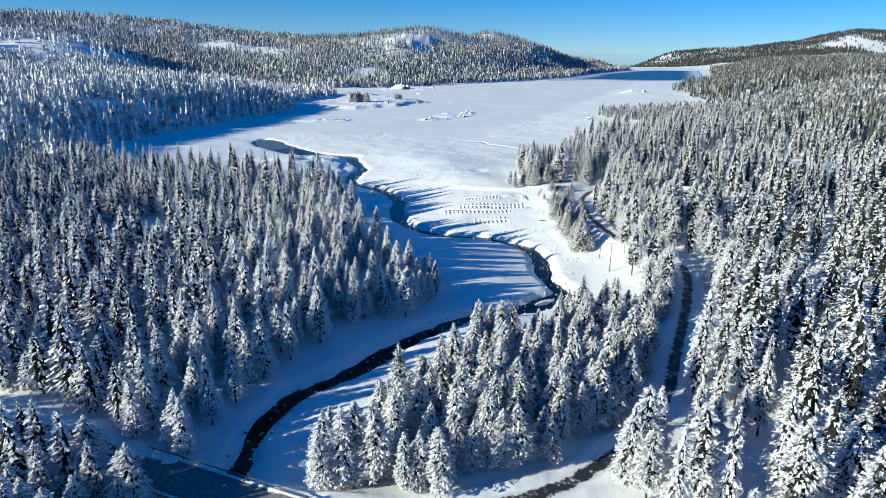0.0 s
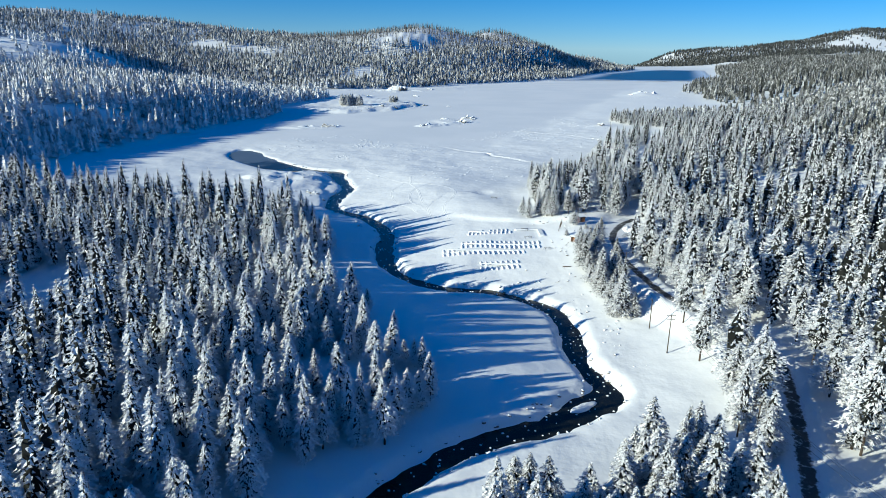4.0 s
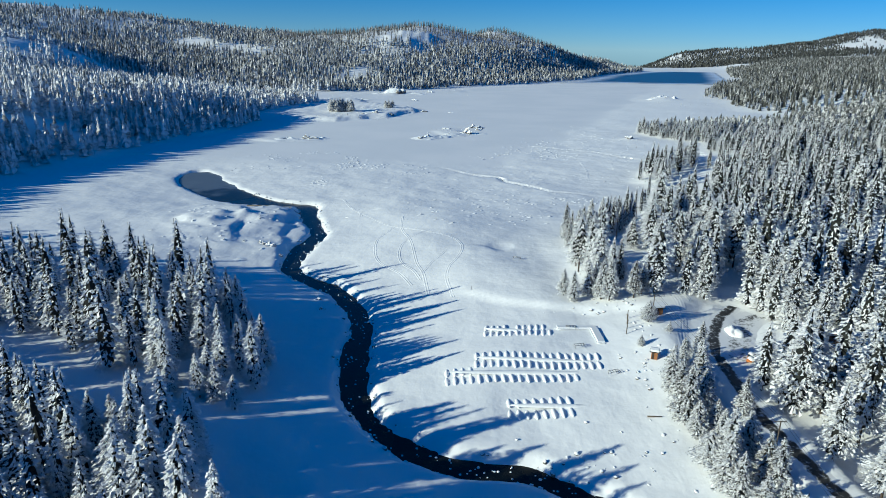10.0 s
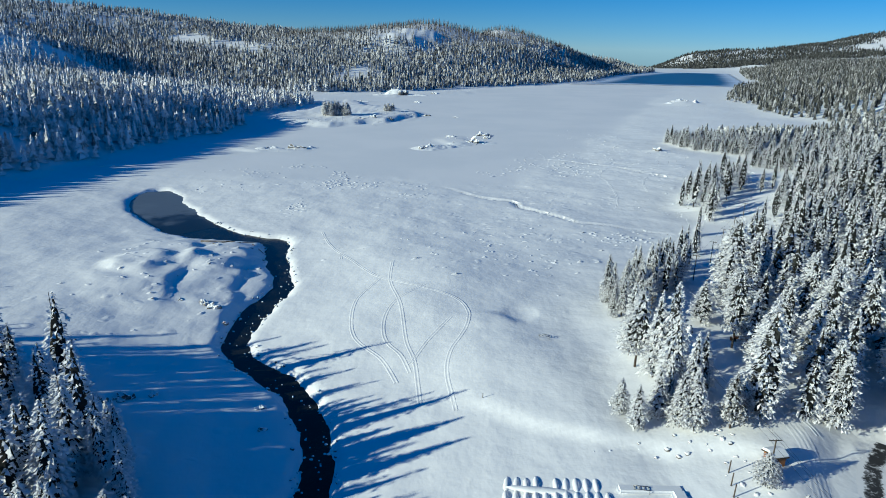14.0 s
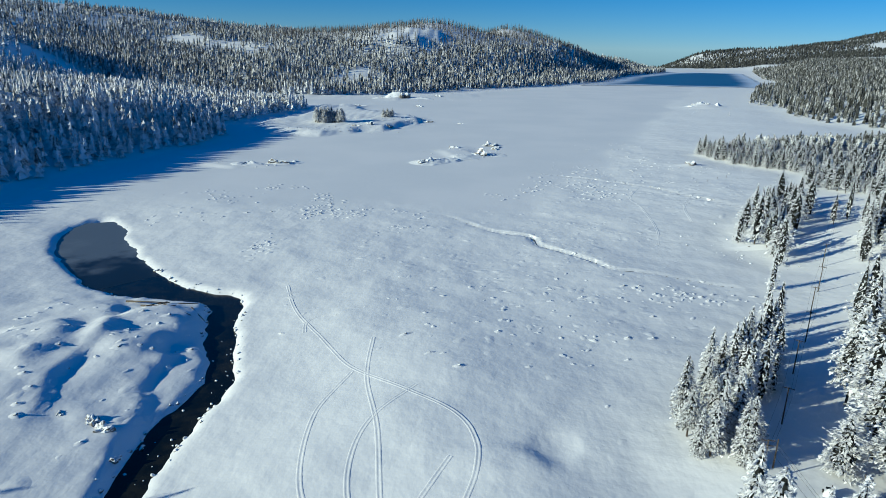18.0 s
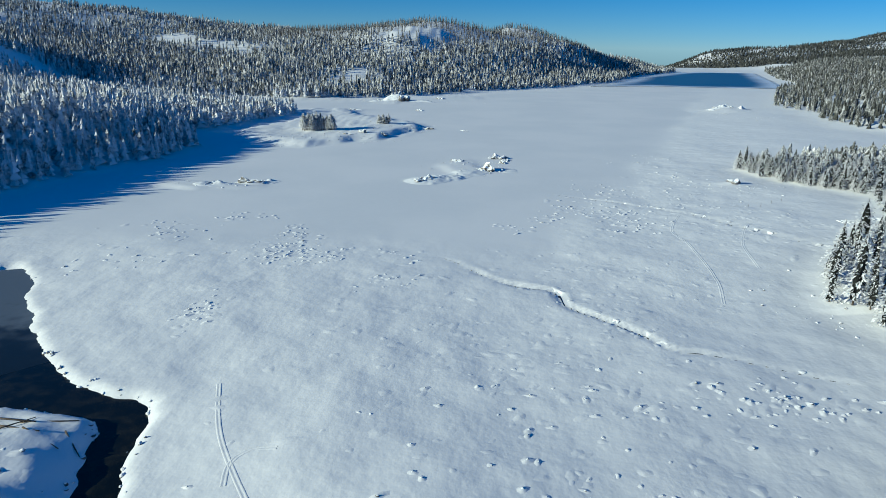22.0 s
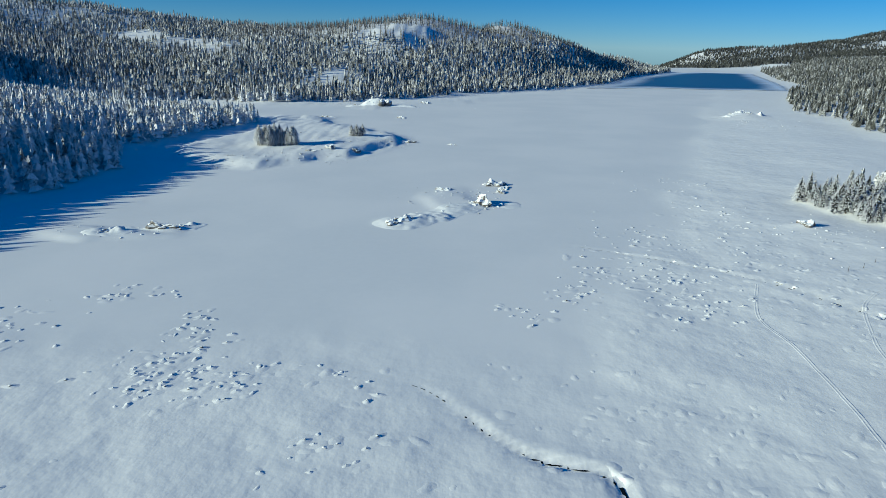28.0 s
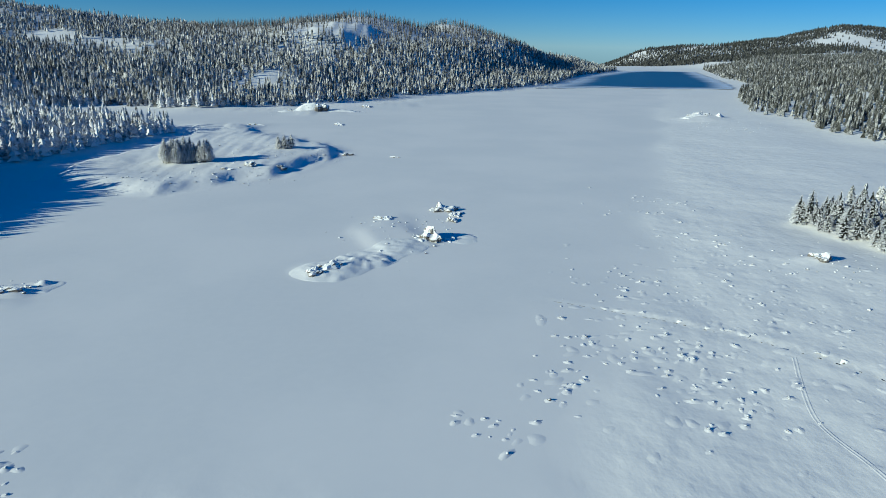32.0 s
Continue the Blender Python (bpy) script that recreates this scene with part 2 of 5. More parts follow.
# The open snow: lake, mud flats and the valley floor below them.
NEAR_SHORE = [(66, 240), (62, 200), (50, 160), (20, 110), (-60, 100), (-110, 200), (-160, 300), (-225, 400), (-262, 500)]
WEST_SHORE = [(-250, 581), (-234, 610), (-226, 664), (-214, 735), (-192, 800), (-183, 853), (-222, 940), (-209, 979),
              (-190, 1050), (-164, 1113), (-195, 1140), (-250, 1165), (-340, 1200), (-460, 1260)]
NORTH_SHORE = [(-326, 1330), (-214, 1313), (-119, 1356), (-63, 1409), (18, 1497), (65, 1573), (184, 1682), (372, 1949),
               (529, 2333), (770, 2740), (994, 3287)]
EAST_SHORE = [(1260, 3165), (1130, 2848), (930, 2340), (820, 1965), (600, 1640), (445, 1310), (455, 1252), (424, 1151), (405, 1060),
              (460, 960), (420, 890), (330, 850), (250, 825), (190, 806), (199, 776), (205, 751), (226, 721), (205, 680),
              (165, 630), (132, 596), (118, 562), (125, 535), (104, 500), (84, 460), (66, 430), (46, 400), (36, 376),
              (42, 356), (52, 348), (61, 335), (60, 300), (62, 270)]
OPEN = NEAR_SHORE + WEST_SHORE + NORTH_SHORE + EAST_SHORE

# The river, from the bridge to the lake: middle and half width.
RIVER = curve_points([(-60, -40, 3.0), (-47, 60, 3.0), (-42, 98, 2.4), (-41, 111, 2.3), (-39.5, 129, 2.3), (-34, 141, 2.4), (-23.5, 152, 3.0),
                      (-9, 172, 3.2), (6, 186, 3.4), (26, 196, 4.2), (35, 203, 5.0), (41.5, 210, 3.8), (38, 226, 2.6), (39, 242, 2.8),
                      (36, 262, 2.4), (19, 277, 2.4), (1, 281, 2.6), (-13, 292, 2.8), (-21, 310, 3.4), (-23, 326, 3.8),
                      (-23.5, 343, 3.2), (-27, 360, 2.6), (-36, 377, 3.0), (-52, 392, 3.0), (-57.4, 403.5, 3.6), (-58.1, 416, 4.0), (-56.6, 428, 3.9),
                      (-54.2, 442, 2.9), (-56.3, 455, 3.3), (-62, 470, 3.8), (-66, 485, 4.3), (-69.5, 496.5, 4.8), (-80, 501, 4.6), (-90, 504.2, 6.4),
                      (-101, 508, 9.0), (-113, 517, 11.5)], 3.0)
POOL = curve_points([(-108, 513, 10), (-123, 528, 11.5), (-143, 554, 12.5), (-152, 573, 11), (-158, 588, 5.0)], 4.0)
CREEK = curve_points([(-6, 609, 0.1), (3, 603, 0.3), (16, 586, 0.7), (24, 579, 0.9), (37, 574, 1.0), (39, 563, 0.9), (46, 553, 0.8),
                      (57, 540, 0.7), (62, 530, 0.7), (70, 528, 0.5), (86, 521, 0.4), (100, 514, 0.3)], 2.5)
SIDE_CREEK = curve_points([(58, 722, 0.15), (75, 713, 0.3), (95, 700, 0.4), (110, 688, 0.5), (125, 668, 0.7), (137, 648, 0.8), (150, 630, 0.6), (160, 612, 0.3)], 2.5)
ROAD_LINE = curve_points([(-150, 118), (-118, 122), (-90, 117), (-72, 112), (-57, 104), (-40, 96), (-20, 91), (-4, 90), (9, 93), (21, 98), (32, 107), (40, 115),
                          (50, 130), (59, 150), (70, 175), (80, 200), (84, 215), (82, 227), (76, 241), (70, 258),
                          (68, 275), (67, 290), (68, 302), (68.6, 312), (70.8, 322), (76, 333), (81, 340), (86, 345)], 3.0)
YARD_LINE = curve_points([(73.5, 312), (76, 318), (79.5, 326), (85, 334), (90, 338)], 2.0)
WATER_Z = -2.5

# Heights on the land round it: x, y, z.
LAND_NEAR = [(100, 150, 10), (200, 200, 20), (380, 300, 34), (110, 350, 11), (200, 450, 15), (300, 600, 18), (270, 760, 9),
             (460, 600, 30), (620, 900, 42), (-200, 200, 8), (-320, 300, 20), (-400, 480, 27), (-310, 600, 28), (-300, 700, 27), (-470, 800, 36),
             (-330, 900, 27), (-330, 1100, 9), (150, 0, 12), (-200, 0, 8), (0, 0, 5), (0, -300, 10), (700, 200, 60)]
LAND_WEST = [(-645, 1190, 78), (-760, 900, 42), (-700, 600, 34), (-480, 1080, 24), (-560, 1420, 36), (-420, 1500, 30), (-300, 1560, 34), (-180, 1600, 34),
             (0, 1780, 48), (300, 2120, 44), (-900, 1500, 90), (-700, 1750, 76), (-1105, 1920, 150),
             (-1020, 2020, 152), (-857, 2120, 141), (-637, 2220, 115), (-495, 2320, 105)]
LAND_RIDGE = [(-320, 2320, 82), (-140, 2220, 113), (-40, 2220, 126), (64, 2370, 90), (157, 2420, 127), (272, 2470, 108), (403, 2470, 73),
              (527, 2560, 46), (655, 2760, 40), (800, 2900, 16), (-60, 2900, 60), (400, 3300, 10), (-800, 3000, 90), (-1500, 2400, 150),
              (-1500, 1200, 120)]
LAND_EAST = [(772, 1350, 32), (560, 1400, 18), (900, 1700, 30), (1250, 2200, 34), (1300, 2800, 36), (1250, 4120, -12), (1350, 4150, 42), (1420, 4150, 50), (1546, 4220, 70),
             (1778, 4220, 94), (2044, 4220, 106), (2333, 4320, 152), (2448, 4230, 190), (2602, 4370, 180), (1100, 1000, 48), (1900, 3000, 60), (2600, 3400, 100),
             (950, 3800, -30), (600, 4300, -160), (1000, 4700, -160), (200, 3900, -60), (1200, 3700, -10), (1500, 1600, 50), (2900, 4600, 185), (3000, 4000, 160)]


def spline_surface(points):
    p = np.array(points, float)
    xy, z = p[:, :2] / 1000, p[:, 2]

    def kernel(r):
        return np.where(r > 0, r * r * np.log(r + 1e-12), 0)
    n = len(p)
    a = np.zeros((n + 3, n + 3))
    a[:n, :n] = kernel(np.hypot(xy[:, None, 0] - xy[None, :, 0], xy[:, None, 1] - xy[None, :, 1])) - 0.00002 * np.eye(n)
    a[:n, n], a[:n, n + 1:] = 1, xy
    a[n, :n], a[n + 1:, :n] = 1, xy.T
    w = np.linalg.solve(a, np.concatenate([z, np.zeros(3)]))

    def height(x, y):
        x, y = np.asarray(x) / 1000, np.asarray(y) / 1000
        out = w[n] + w[n + 1] * x + w[n + 2] * y
        for k in range(n):
            out = out + w[k] * kernel(np.hypot(x - xy[k, 0], y - xy[k, 1]))
        return out
    return height


LAND = spline_surface(LAND_NEAR + LAND_WEST + LAND_RIDGE + LAND_EAST)


def shore_distance(x, y):
    """Metres outwards from the edge of the open snow; negative on it."""
    d, _ = line_distance(x, y, OPEN, closed=True)
    return np.where(inside(x, y, OPEN), -d, d)


MOUNDS = [(-116, 948, 22, 16, 1.4), (-62, 1003, 22, 12, 1.2), (-150, 1150, 60, 26, 1.8), (10, 795, 18, 40, 0.9), (-14, 755, 14, 12, 0.8),
          (-80, 1305, 17, 15, 8), (-60, 1300, 70, 14, 1.4), (362, 1258, 30, 16, 3.2), (340, 1250, 40, 10, 1.6), (-130, 725, 38, 12, 1.2), (-112, 733, 12, 6, 1.6),
          (-20, 1400, 90, 24, 2.0), (-190, 1330, 90, 16, 2.0), (168, 752, 8, 6, 1.2), (-85, 470, 16, 26, 2.2), (-104, 455, 14, 20, 1.8), (23, 413, 6, 7, -0.6), (13, 408, 12, 6, 0.5)]


# A low snowy foreland that juts into the lake below the fir clump.
FORELAND = [(-172, 892), (-139, 884), (-112, 870), (-98, 884), (-80, 910), (-57, 924), (-41, 963), (-22, 1003), (-31, 1026), (-61, 1066), (-100, 1110),
            (-128, 1154), (-170, 1150), (-158, 1080), (-170, 1010), (-190, 940)]
# Bare snowy patches in the hill woods: place and reach.
BALD = [(-645, 1190, 125), (-827, 2009, 55), (-610, 1815, 62), (-503, 1790, 58), (-410, 1755, 48), (-95, 1900, 80), (-60, 1985, 62),
        (-165, 1510, 44), (26, 1532, 16), (1370, 4130, 50), (1720, 4080, 85), (2450, 4200, 100)]


def bare(x, y):
    """How far outside the nearest bare patch: below one on it."""
    q = np.full(np.shape(x), 9.0)
    for bx, by, r in BALD:
        q = np.minimum(q, (np.hypot(x - bx, (y - by) * 0.9) + 0.9 * r * fractal(x, y, 0.8 * r, 3)) / r)
    return q


SCARP_LOW = [(-60, 398), (-63, 412), (-66, 428), (-71, 455), (-77, 466)]
SCARP_HIGH = [(-87, 425), (-90, 445), (-89, 460), (-95, 479), (-100, 490)]


def floor_height(x, y):
    """The valley floor and the lake."""
    z = 5.2 - 5.2 * smooth(y, 320, 590) + 0.0 * x
    z = z + 1.6 * np.exp(-((x + 4) / 30) ** 2 - ((y - 452) / 36) ** 2)
    z = z + 3.2 * smooth(x, 38, 62) * (1 - smooth(y, 360, 470)) * smooth(y, 285, 325)
    z = z + 3.0 * smooth(x - 0.42 * (y - 640), 40, 170) * smooth(y, 560, 640) * (1 - smooth(y, 1250, 1650))
    step = y - (362 - 0.38 * np.clip(x, 0, 60)) + 9 * fractal(x, y, 26, 3)
    z = z + 1.1 * smooth(step, -1.5, 2.5) * (1 - smooth(step, 10, 60)) * smooth(x, -2, 12)
    d, w = line_distance(x, y, [p[:2] for p in RIVER], [p[2] for p in RIVER])
    dp, wp = line_distance(x, y, [p[:2] for p in POOL], [p[2] for p in POOL])
    d, w = np.minimum(d - w, dp - wp), 0
    low = WATER_Z + 0.6 + 0.5 * smooth(x, -60, -20)
    z = low + (z - low) * smooth(d - w, -12, 58)
    z = z + flats_mask(x, y) * (1.0 * fractal(x, y, 46, 3) + 0.4 * fractal(x, y, 13, 3))
    gully = smooth(-x, 56, 70) * (1 - smooth(-x, 105, 140)) * smooth(y, 400, 425) * (1 - smooth(y, 492, 515))
    z = z + gully * (1.2 * np.abs(fractal(x, y, 22, 3)) + 0.7 * fractal(x, y, 6, 2))
    for line, drop in ((SCARP_LOW, 1.1), (SCARP_HIGH, 1.3)):
        sx = np.interp(y, [p[1] for p in line], [p[0] for p in line]) + 4 * fractal(x, y, 13, 3)
        ends = smooth(y, line[0][1] - 6, line[0][1] + 8) * (1 - smooth(y, line[-1][1] - 8, line[-1][1] + 6))
        z = z + drop * ends * (1 - smooth(x - sx, -1.0, 2.0)) * smooth(x - sx, -34, -4)
    d, _ = line_distance(x, y, FORELAND, closed=True)
    d = np.where(inside(x, y, FORELAND), d, -d) + 9 * fractal(x, y, 22, 3)
    z = z + smooth(d, 0, 10) * (3.4 + 1.6 * fractal(x, y, 30, 3) + 1.3 * np.abs(fractal(x, y, 9, 2)))
    for mx, my, rx, ry, h in MOUNDS:
        q = np.hypot((x - mx) / rx, (y - my) / ry) + 0.5 * fractal(x, y, 26, 3)
        z = z + h * (1 - smooth(q, 0.35, 1.0))
    return z


def flats_mask(x, y):
    """One on the rough mud flats, nought on the level ice."""
    edge = 628 + 0.10 * np.abs(x - 10) + 30 * fractal(x, y, 50, 2)
    near = 1 - smooth(y, edge - 50, edge + 15)
    side = smooth(x - 0.42 * (y - 640) + 26 * fractal(x, y, 45, 2), 40, 75)
    rim = smooth(shore_distance(x, y), -70, -20)
    d, _ = line_distance(x, y, FORELAND, closed=True)
    rim = np.maximum(rim, np.where(inside(x, y, FORELAND), 1.0, 1 - smooth(d, 0, 12)))
    return np.clip(np.maximum(np.maximum(near, side), rim), 0.06, 1)


def ground_height(x, y, fine=True):
    x, y = np.asarray(x, float), np.asarray(y, float)
    s = shore_distance(x, y)
    base = floor_height(x, y)
    hills = np.maximum(LAND(x, y), 1.0 - 400 * smooth(y, 3300, 4500))
    far = smooth(np.hypot(x, y - 250), 500, 1500)
    hills = hills + 16 * far * fractal(x, y, 330, 4) * smooth(hills, 20, 70) * (1 + smooth(y, 2900, 3800)) + (3 + 5 * far) * fractal(x, y, 90, 3)
    dx = x - np.interp(y, [1840, 2010], [-105, -50])
    spur = np.exp(-(dx / np.where(dx < 0, 120, 34)) ** 2) * smooth(y, 1760, 1900) * (1 - smooth(y, 1990, 2080))
    hills = hills + 15 * spur + 10 * far * np.abs(fractal(x, y, 48, 3)) * (1 - smooth(bare(x, y), 0.8, 1.3))
    ramp = smooth(s, -4, 90 + 120 * far - 12 * smooth(-x, 150, 220) * smooth(y, 450, 540) * (1 - smooth(y, 900, 960)))
    z = base + np.where(y > 3300, hills - base, np.clip(hills - base, 0.5, None)) * ramp + 1.2 * smooth(s, -6, 8) * (y > 560)
    wob = 1.8 * value_noise(x, y, 8) + 1.5 * value_noise(x, y, 3.1) + 0.35
    dr, wr = line_distance(x, y, [p[:2] for p in RIVER], [p[2] for p in RIVER])
    dp, wp = line_distance(x, y, [p[:2] for p in POOL], [p[2] for p in POOL])
    e = np.minimum(dr - wr, dp - wp) + wob
    bed = WATER_Z - 1.0
    z = np.where(e < 3.8, bed + (np.maximum(z, WATER_Z + 0.45) - bed) * smooth(e, -1.5, 2.8), z)
    for brook in (CREEK, SIDE_CREEK):
        d, w = line_distance(x, y, [p[:2] for p in brook], [p[2] for p in brook])
        d = d + 0.9 * value_noise(x, y, 4)
        z = z - 0.75 * np.minimum(1.2 * w, 1) * (1 - smooth(d - 0.8 * w, -0.5, 0.8))
        beyond = y - np.interp(x, [p[0] for p in brook], [p[1] for p in brook])
        z = z + 0.5 * np.minimum(1.5 * w, 1) * np.where(beyond > 0, smooth(d - w, 0.1, 0.9) * np.exp(-np.clip(d, 0, 60) / 3.5), 0)
    d, _ = line_distance(x, y, [p[:2] for p in ROAD_LINE])
    bench = road_height(x, y)
    d = np.minimum(d, 0.72 * line_distance(x, y, YARD_LINE)[0] - 0.5)
    over = np.exp(-((x + 41) / 9) ** 2 - ((y - 96) / 12) ** 2)
    z = np.where(d < 16, z + (bench - z) * (1 - smooth(d, 3.6, 12)) * (1 - smooth(over, 0.25, 0.6)), z)
    z = z + 0.9 * np.exp(-((d - 3.9) / 1.0) ** 2) * (0.7 + value_noise(x, y, 4)) * (1 - smooth(over, 0.2, 0.5))
    return z


def road_height(x, y):
    return 4.8 + 1.0 * smooth(x, 20, 70) + 1.2 * smooth(y, 290, 335) + 2.5 * smooth(x, 78, 130)


def grown_axis(lo, hi, step, start, end, rate):
    mid = np.arange(lo, hi + step / 2, step)
    out = []
    for first, last, sign in ((lo, start, -1), (hi, end, 1)):
        v, s, side = first, step, []
        while sign * (last - v) > 0:
            s *= rate
            v += sign * s
            side.append(v)
        out.append(side)
    return np.array(out[0][::-1] + list(mid) + out[1])


def make_mesh(name, verts, faces, material, smooth_shade=False, corners=3, slots=None):
    verts, faces = np.asarray(verts, np.float32), np.asarray(faces, np.int32)
    me = bpy.data.meshes.new(name)
    me.vertices.add(len(verts))
    me.vertices.foreach_set("co", verts.ravel())
    me.loops.add(faces.size)
    me.loops.foreach_set("vertex_index", faces.ravel())
    me.polygons.add(len(faces))
    me.polygons.foreach_set("loop_start", np.arange(0, faces.size, corners, dtype=np.int32))
    me.polygons.foreach_set("loop_total", np.full(len(faces), corners, np.int32))
    me.polygons.foreach_set("use_smooth", np.full(len(faces), smooth_shade))
    if slots is not None:
        me.polygons.foreach_set("material_index", np.asarray(slots, np.int32))
    me.update(calc_edges=True)
    for mt in (material if isinstance(material, (list, tuple)) else [material]):
        me.materials.append(mt)
    if material is SNOW:
        me.attributes.new("flats", "FLOAT", "POINT").data.foreach_set("value", np.full(len(verts), 1, np.float32))
    return me


def grid_faces(nx, ny):
    i = np.arange(ny - 1)[:, None] * nx + np.arange(nx - 1)[None, :]
    return np.stack([i, i + 1, i + nx + 1, i + nx], -1).reshape(-1, 4)


def build_ground():
    xs = grown_axis(-150, 100, 1.6, -3400, 4200, 1.05)
    ys = grown_axis(90, 726, 1.6, -500, 5600, 1.037)
    gx, gy = np.meshgrid(xs, ys)
    gz = ground_height(gx, gy)
    verts = np.stack([gx, gy, gz], -1).reshape(-1, 3)
    faces = grid_faces(len(xs), len(ys))
    me = make_mesh("ground", verts, faces, SNOW, True, 4)
    me.attributes["flats"].data.foreach_set("value", flats_mask(verts[:, 0], verts[:, 1]).astype(np.float32))
    tagged(new("ground", me), "snow-covered valley floor, frozen lake and hills", "ground", kind="structure")


build_ground()


def ribbon(points, half, z, lift=0.0):
    """A flat strip along a line."""
    v, f = [], []
    for k, p in enumerate(points):
        a, b = points[max(k - 1, 0)], points[min(k + 1, len(points) - 1)]
        t = np.array([b[0] - a[0], b[1] - a[1]])
        t /= np.linalg.norm(t) + 1e-9
        w = half if half else p[2] + 3
        for j in (-1, -0.33, 0.33, 1):
            x, y = p[0] - t[1] * w * j, p[1] + t[0] * w * j
            v.append((x, y, z(x, y) + lift))
    for k in range(len(points) - 1):
        for j in range(3):
            f.append((4 * k + j, 4 * k + 4 + j, 4 * k + 5 + j, 4 * k + 1 + j))
    return v, f


v, f = ribbon(RIVER, 0, lambda x, y: WATER_Z)
tagged(new("river", make_mesh("river", v, f, WATER, True, 4)), "dark open water of a winding river", "river", kind="structure")
v, f = ribbon(POOL, 0, lambda x, y: WATER_Z + 0.02)
me = make_mesh("river_pool", v, f, SLUSH, True, 4)
me.attributes.new("frozen", "FLOAT", "POINT").data.foreach_set("value", np.repeat(np.linspace(0, 1, len(POOL)), 4).astype(np.float32))
tagged(new("river_pool", me), "grey slush ice on the river pool", "water", kind="structure")
for name, line, half, lift, mat, label in (("road", ROAD_LINE, 2.4, 0.06, ROAD, "ploughed asphalt road with packed snow along its edges"),
                                           ("yard", YARD_LINE, 4.6, 0.1, YARD, "ploughed yard of dirty packed snow beside the road")):
    v, f = ribbon(line, half, lambda x, y: float(road_height(x, y)), lift)
    me = make_mesh(name, v, f, mat, True, 4)
    me.attributes.new("across", "FLOAT", "POINT").data.foreach_set("value", np.tile(np.array([-1, -0.33, 0.33, 1], np.float32), len(line)))
    tagged(new(name, me), label, name, kind="structure")

# Left side reaches the north shore to paint the hill's shadow on the ice.
BAY = [(290, 1780), (395, 1960), (540, 2320), (775, 2700), (890, 2800), (1060, 2800), (870, 2267), (770, 1995), (700, 1840), (527, 1822), (440, 1842), (350, 1800)]


def bay_water_and_shadow():
    """Dark water at the far end of the lake, and the hill's shadow painted as a strip along its north shore, with a rim
    of thin ice that fades into the snow.
    """
    gx, gy = np.meshgrid(np.arange(270, 1080, 12.0), np.arange(1770, 2820, 12.0))
    d, _ = line_distance(gx, gy, BAY, closed=True)
    d = np.where(inside(gx, gy, BAY), d, -d).ravel()
    faces = grid_faces(gx.shape[1], gx.shape[0])
    faces = faces[d[faces].max(1) > 0]
    me = make_mesh("bay_water_and_shadow", np.stack([gx.ravel(), gy.ravel(), np.full(gx.size, 0.55)], -1), faces, BAY_WATER_AND_SHADOW, True, 4)
    me.attributes.new("bay_inset", "FLOAT", "POINT").data.foreach_set("value", (d / 60).astype(np.float32))
    tagged(new("bay_water_and_shadow", me), "dark blue unfrozen water and painted hill shadow at the far end of the lake", "water", kind="structure")


bay_water_and_shadow()


def creek_water(points, name, label):
    line = [p for p in points if p[2] > 0.15]
    v, f = ribbon([(p[0], p[1], p[2] * 0.4 - 3.0) for p in line], 0, lambda x, y: 0.0)
    mid = ground_height(np.array([p[0] for p in line]), np.array([p[1] for p in line]))
    v = [(x, y, mid[k // 4] + 0.14) for k, (x, y, z) in enumerate(v)]
    tagged(new(name, make_mesh(name, v, f, WATER, True, 4)), label, "creek", kind="structure")


creek_water(CREEK, "creek", "narrow dark creek cut into the snowy mud flat")
creek_water(SIDE_CREEK, "side_creek", "thin dark side creek cut into the snowy shore flat")

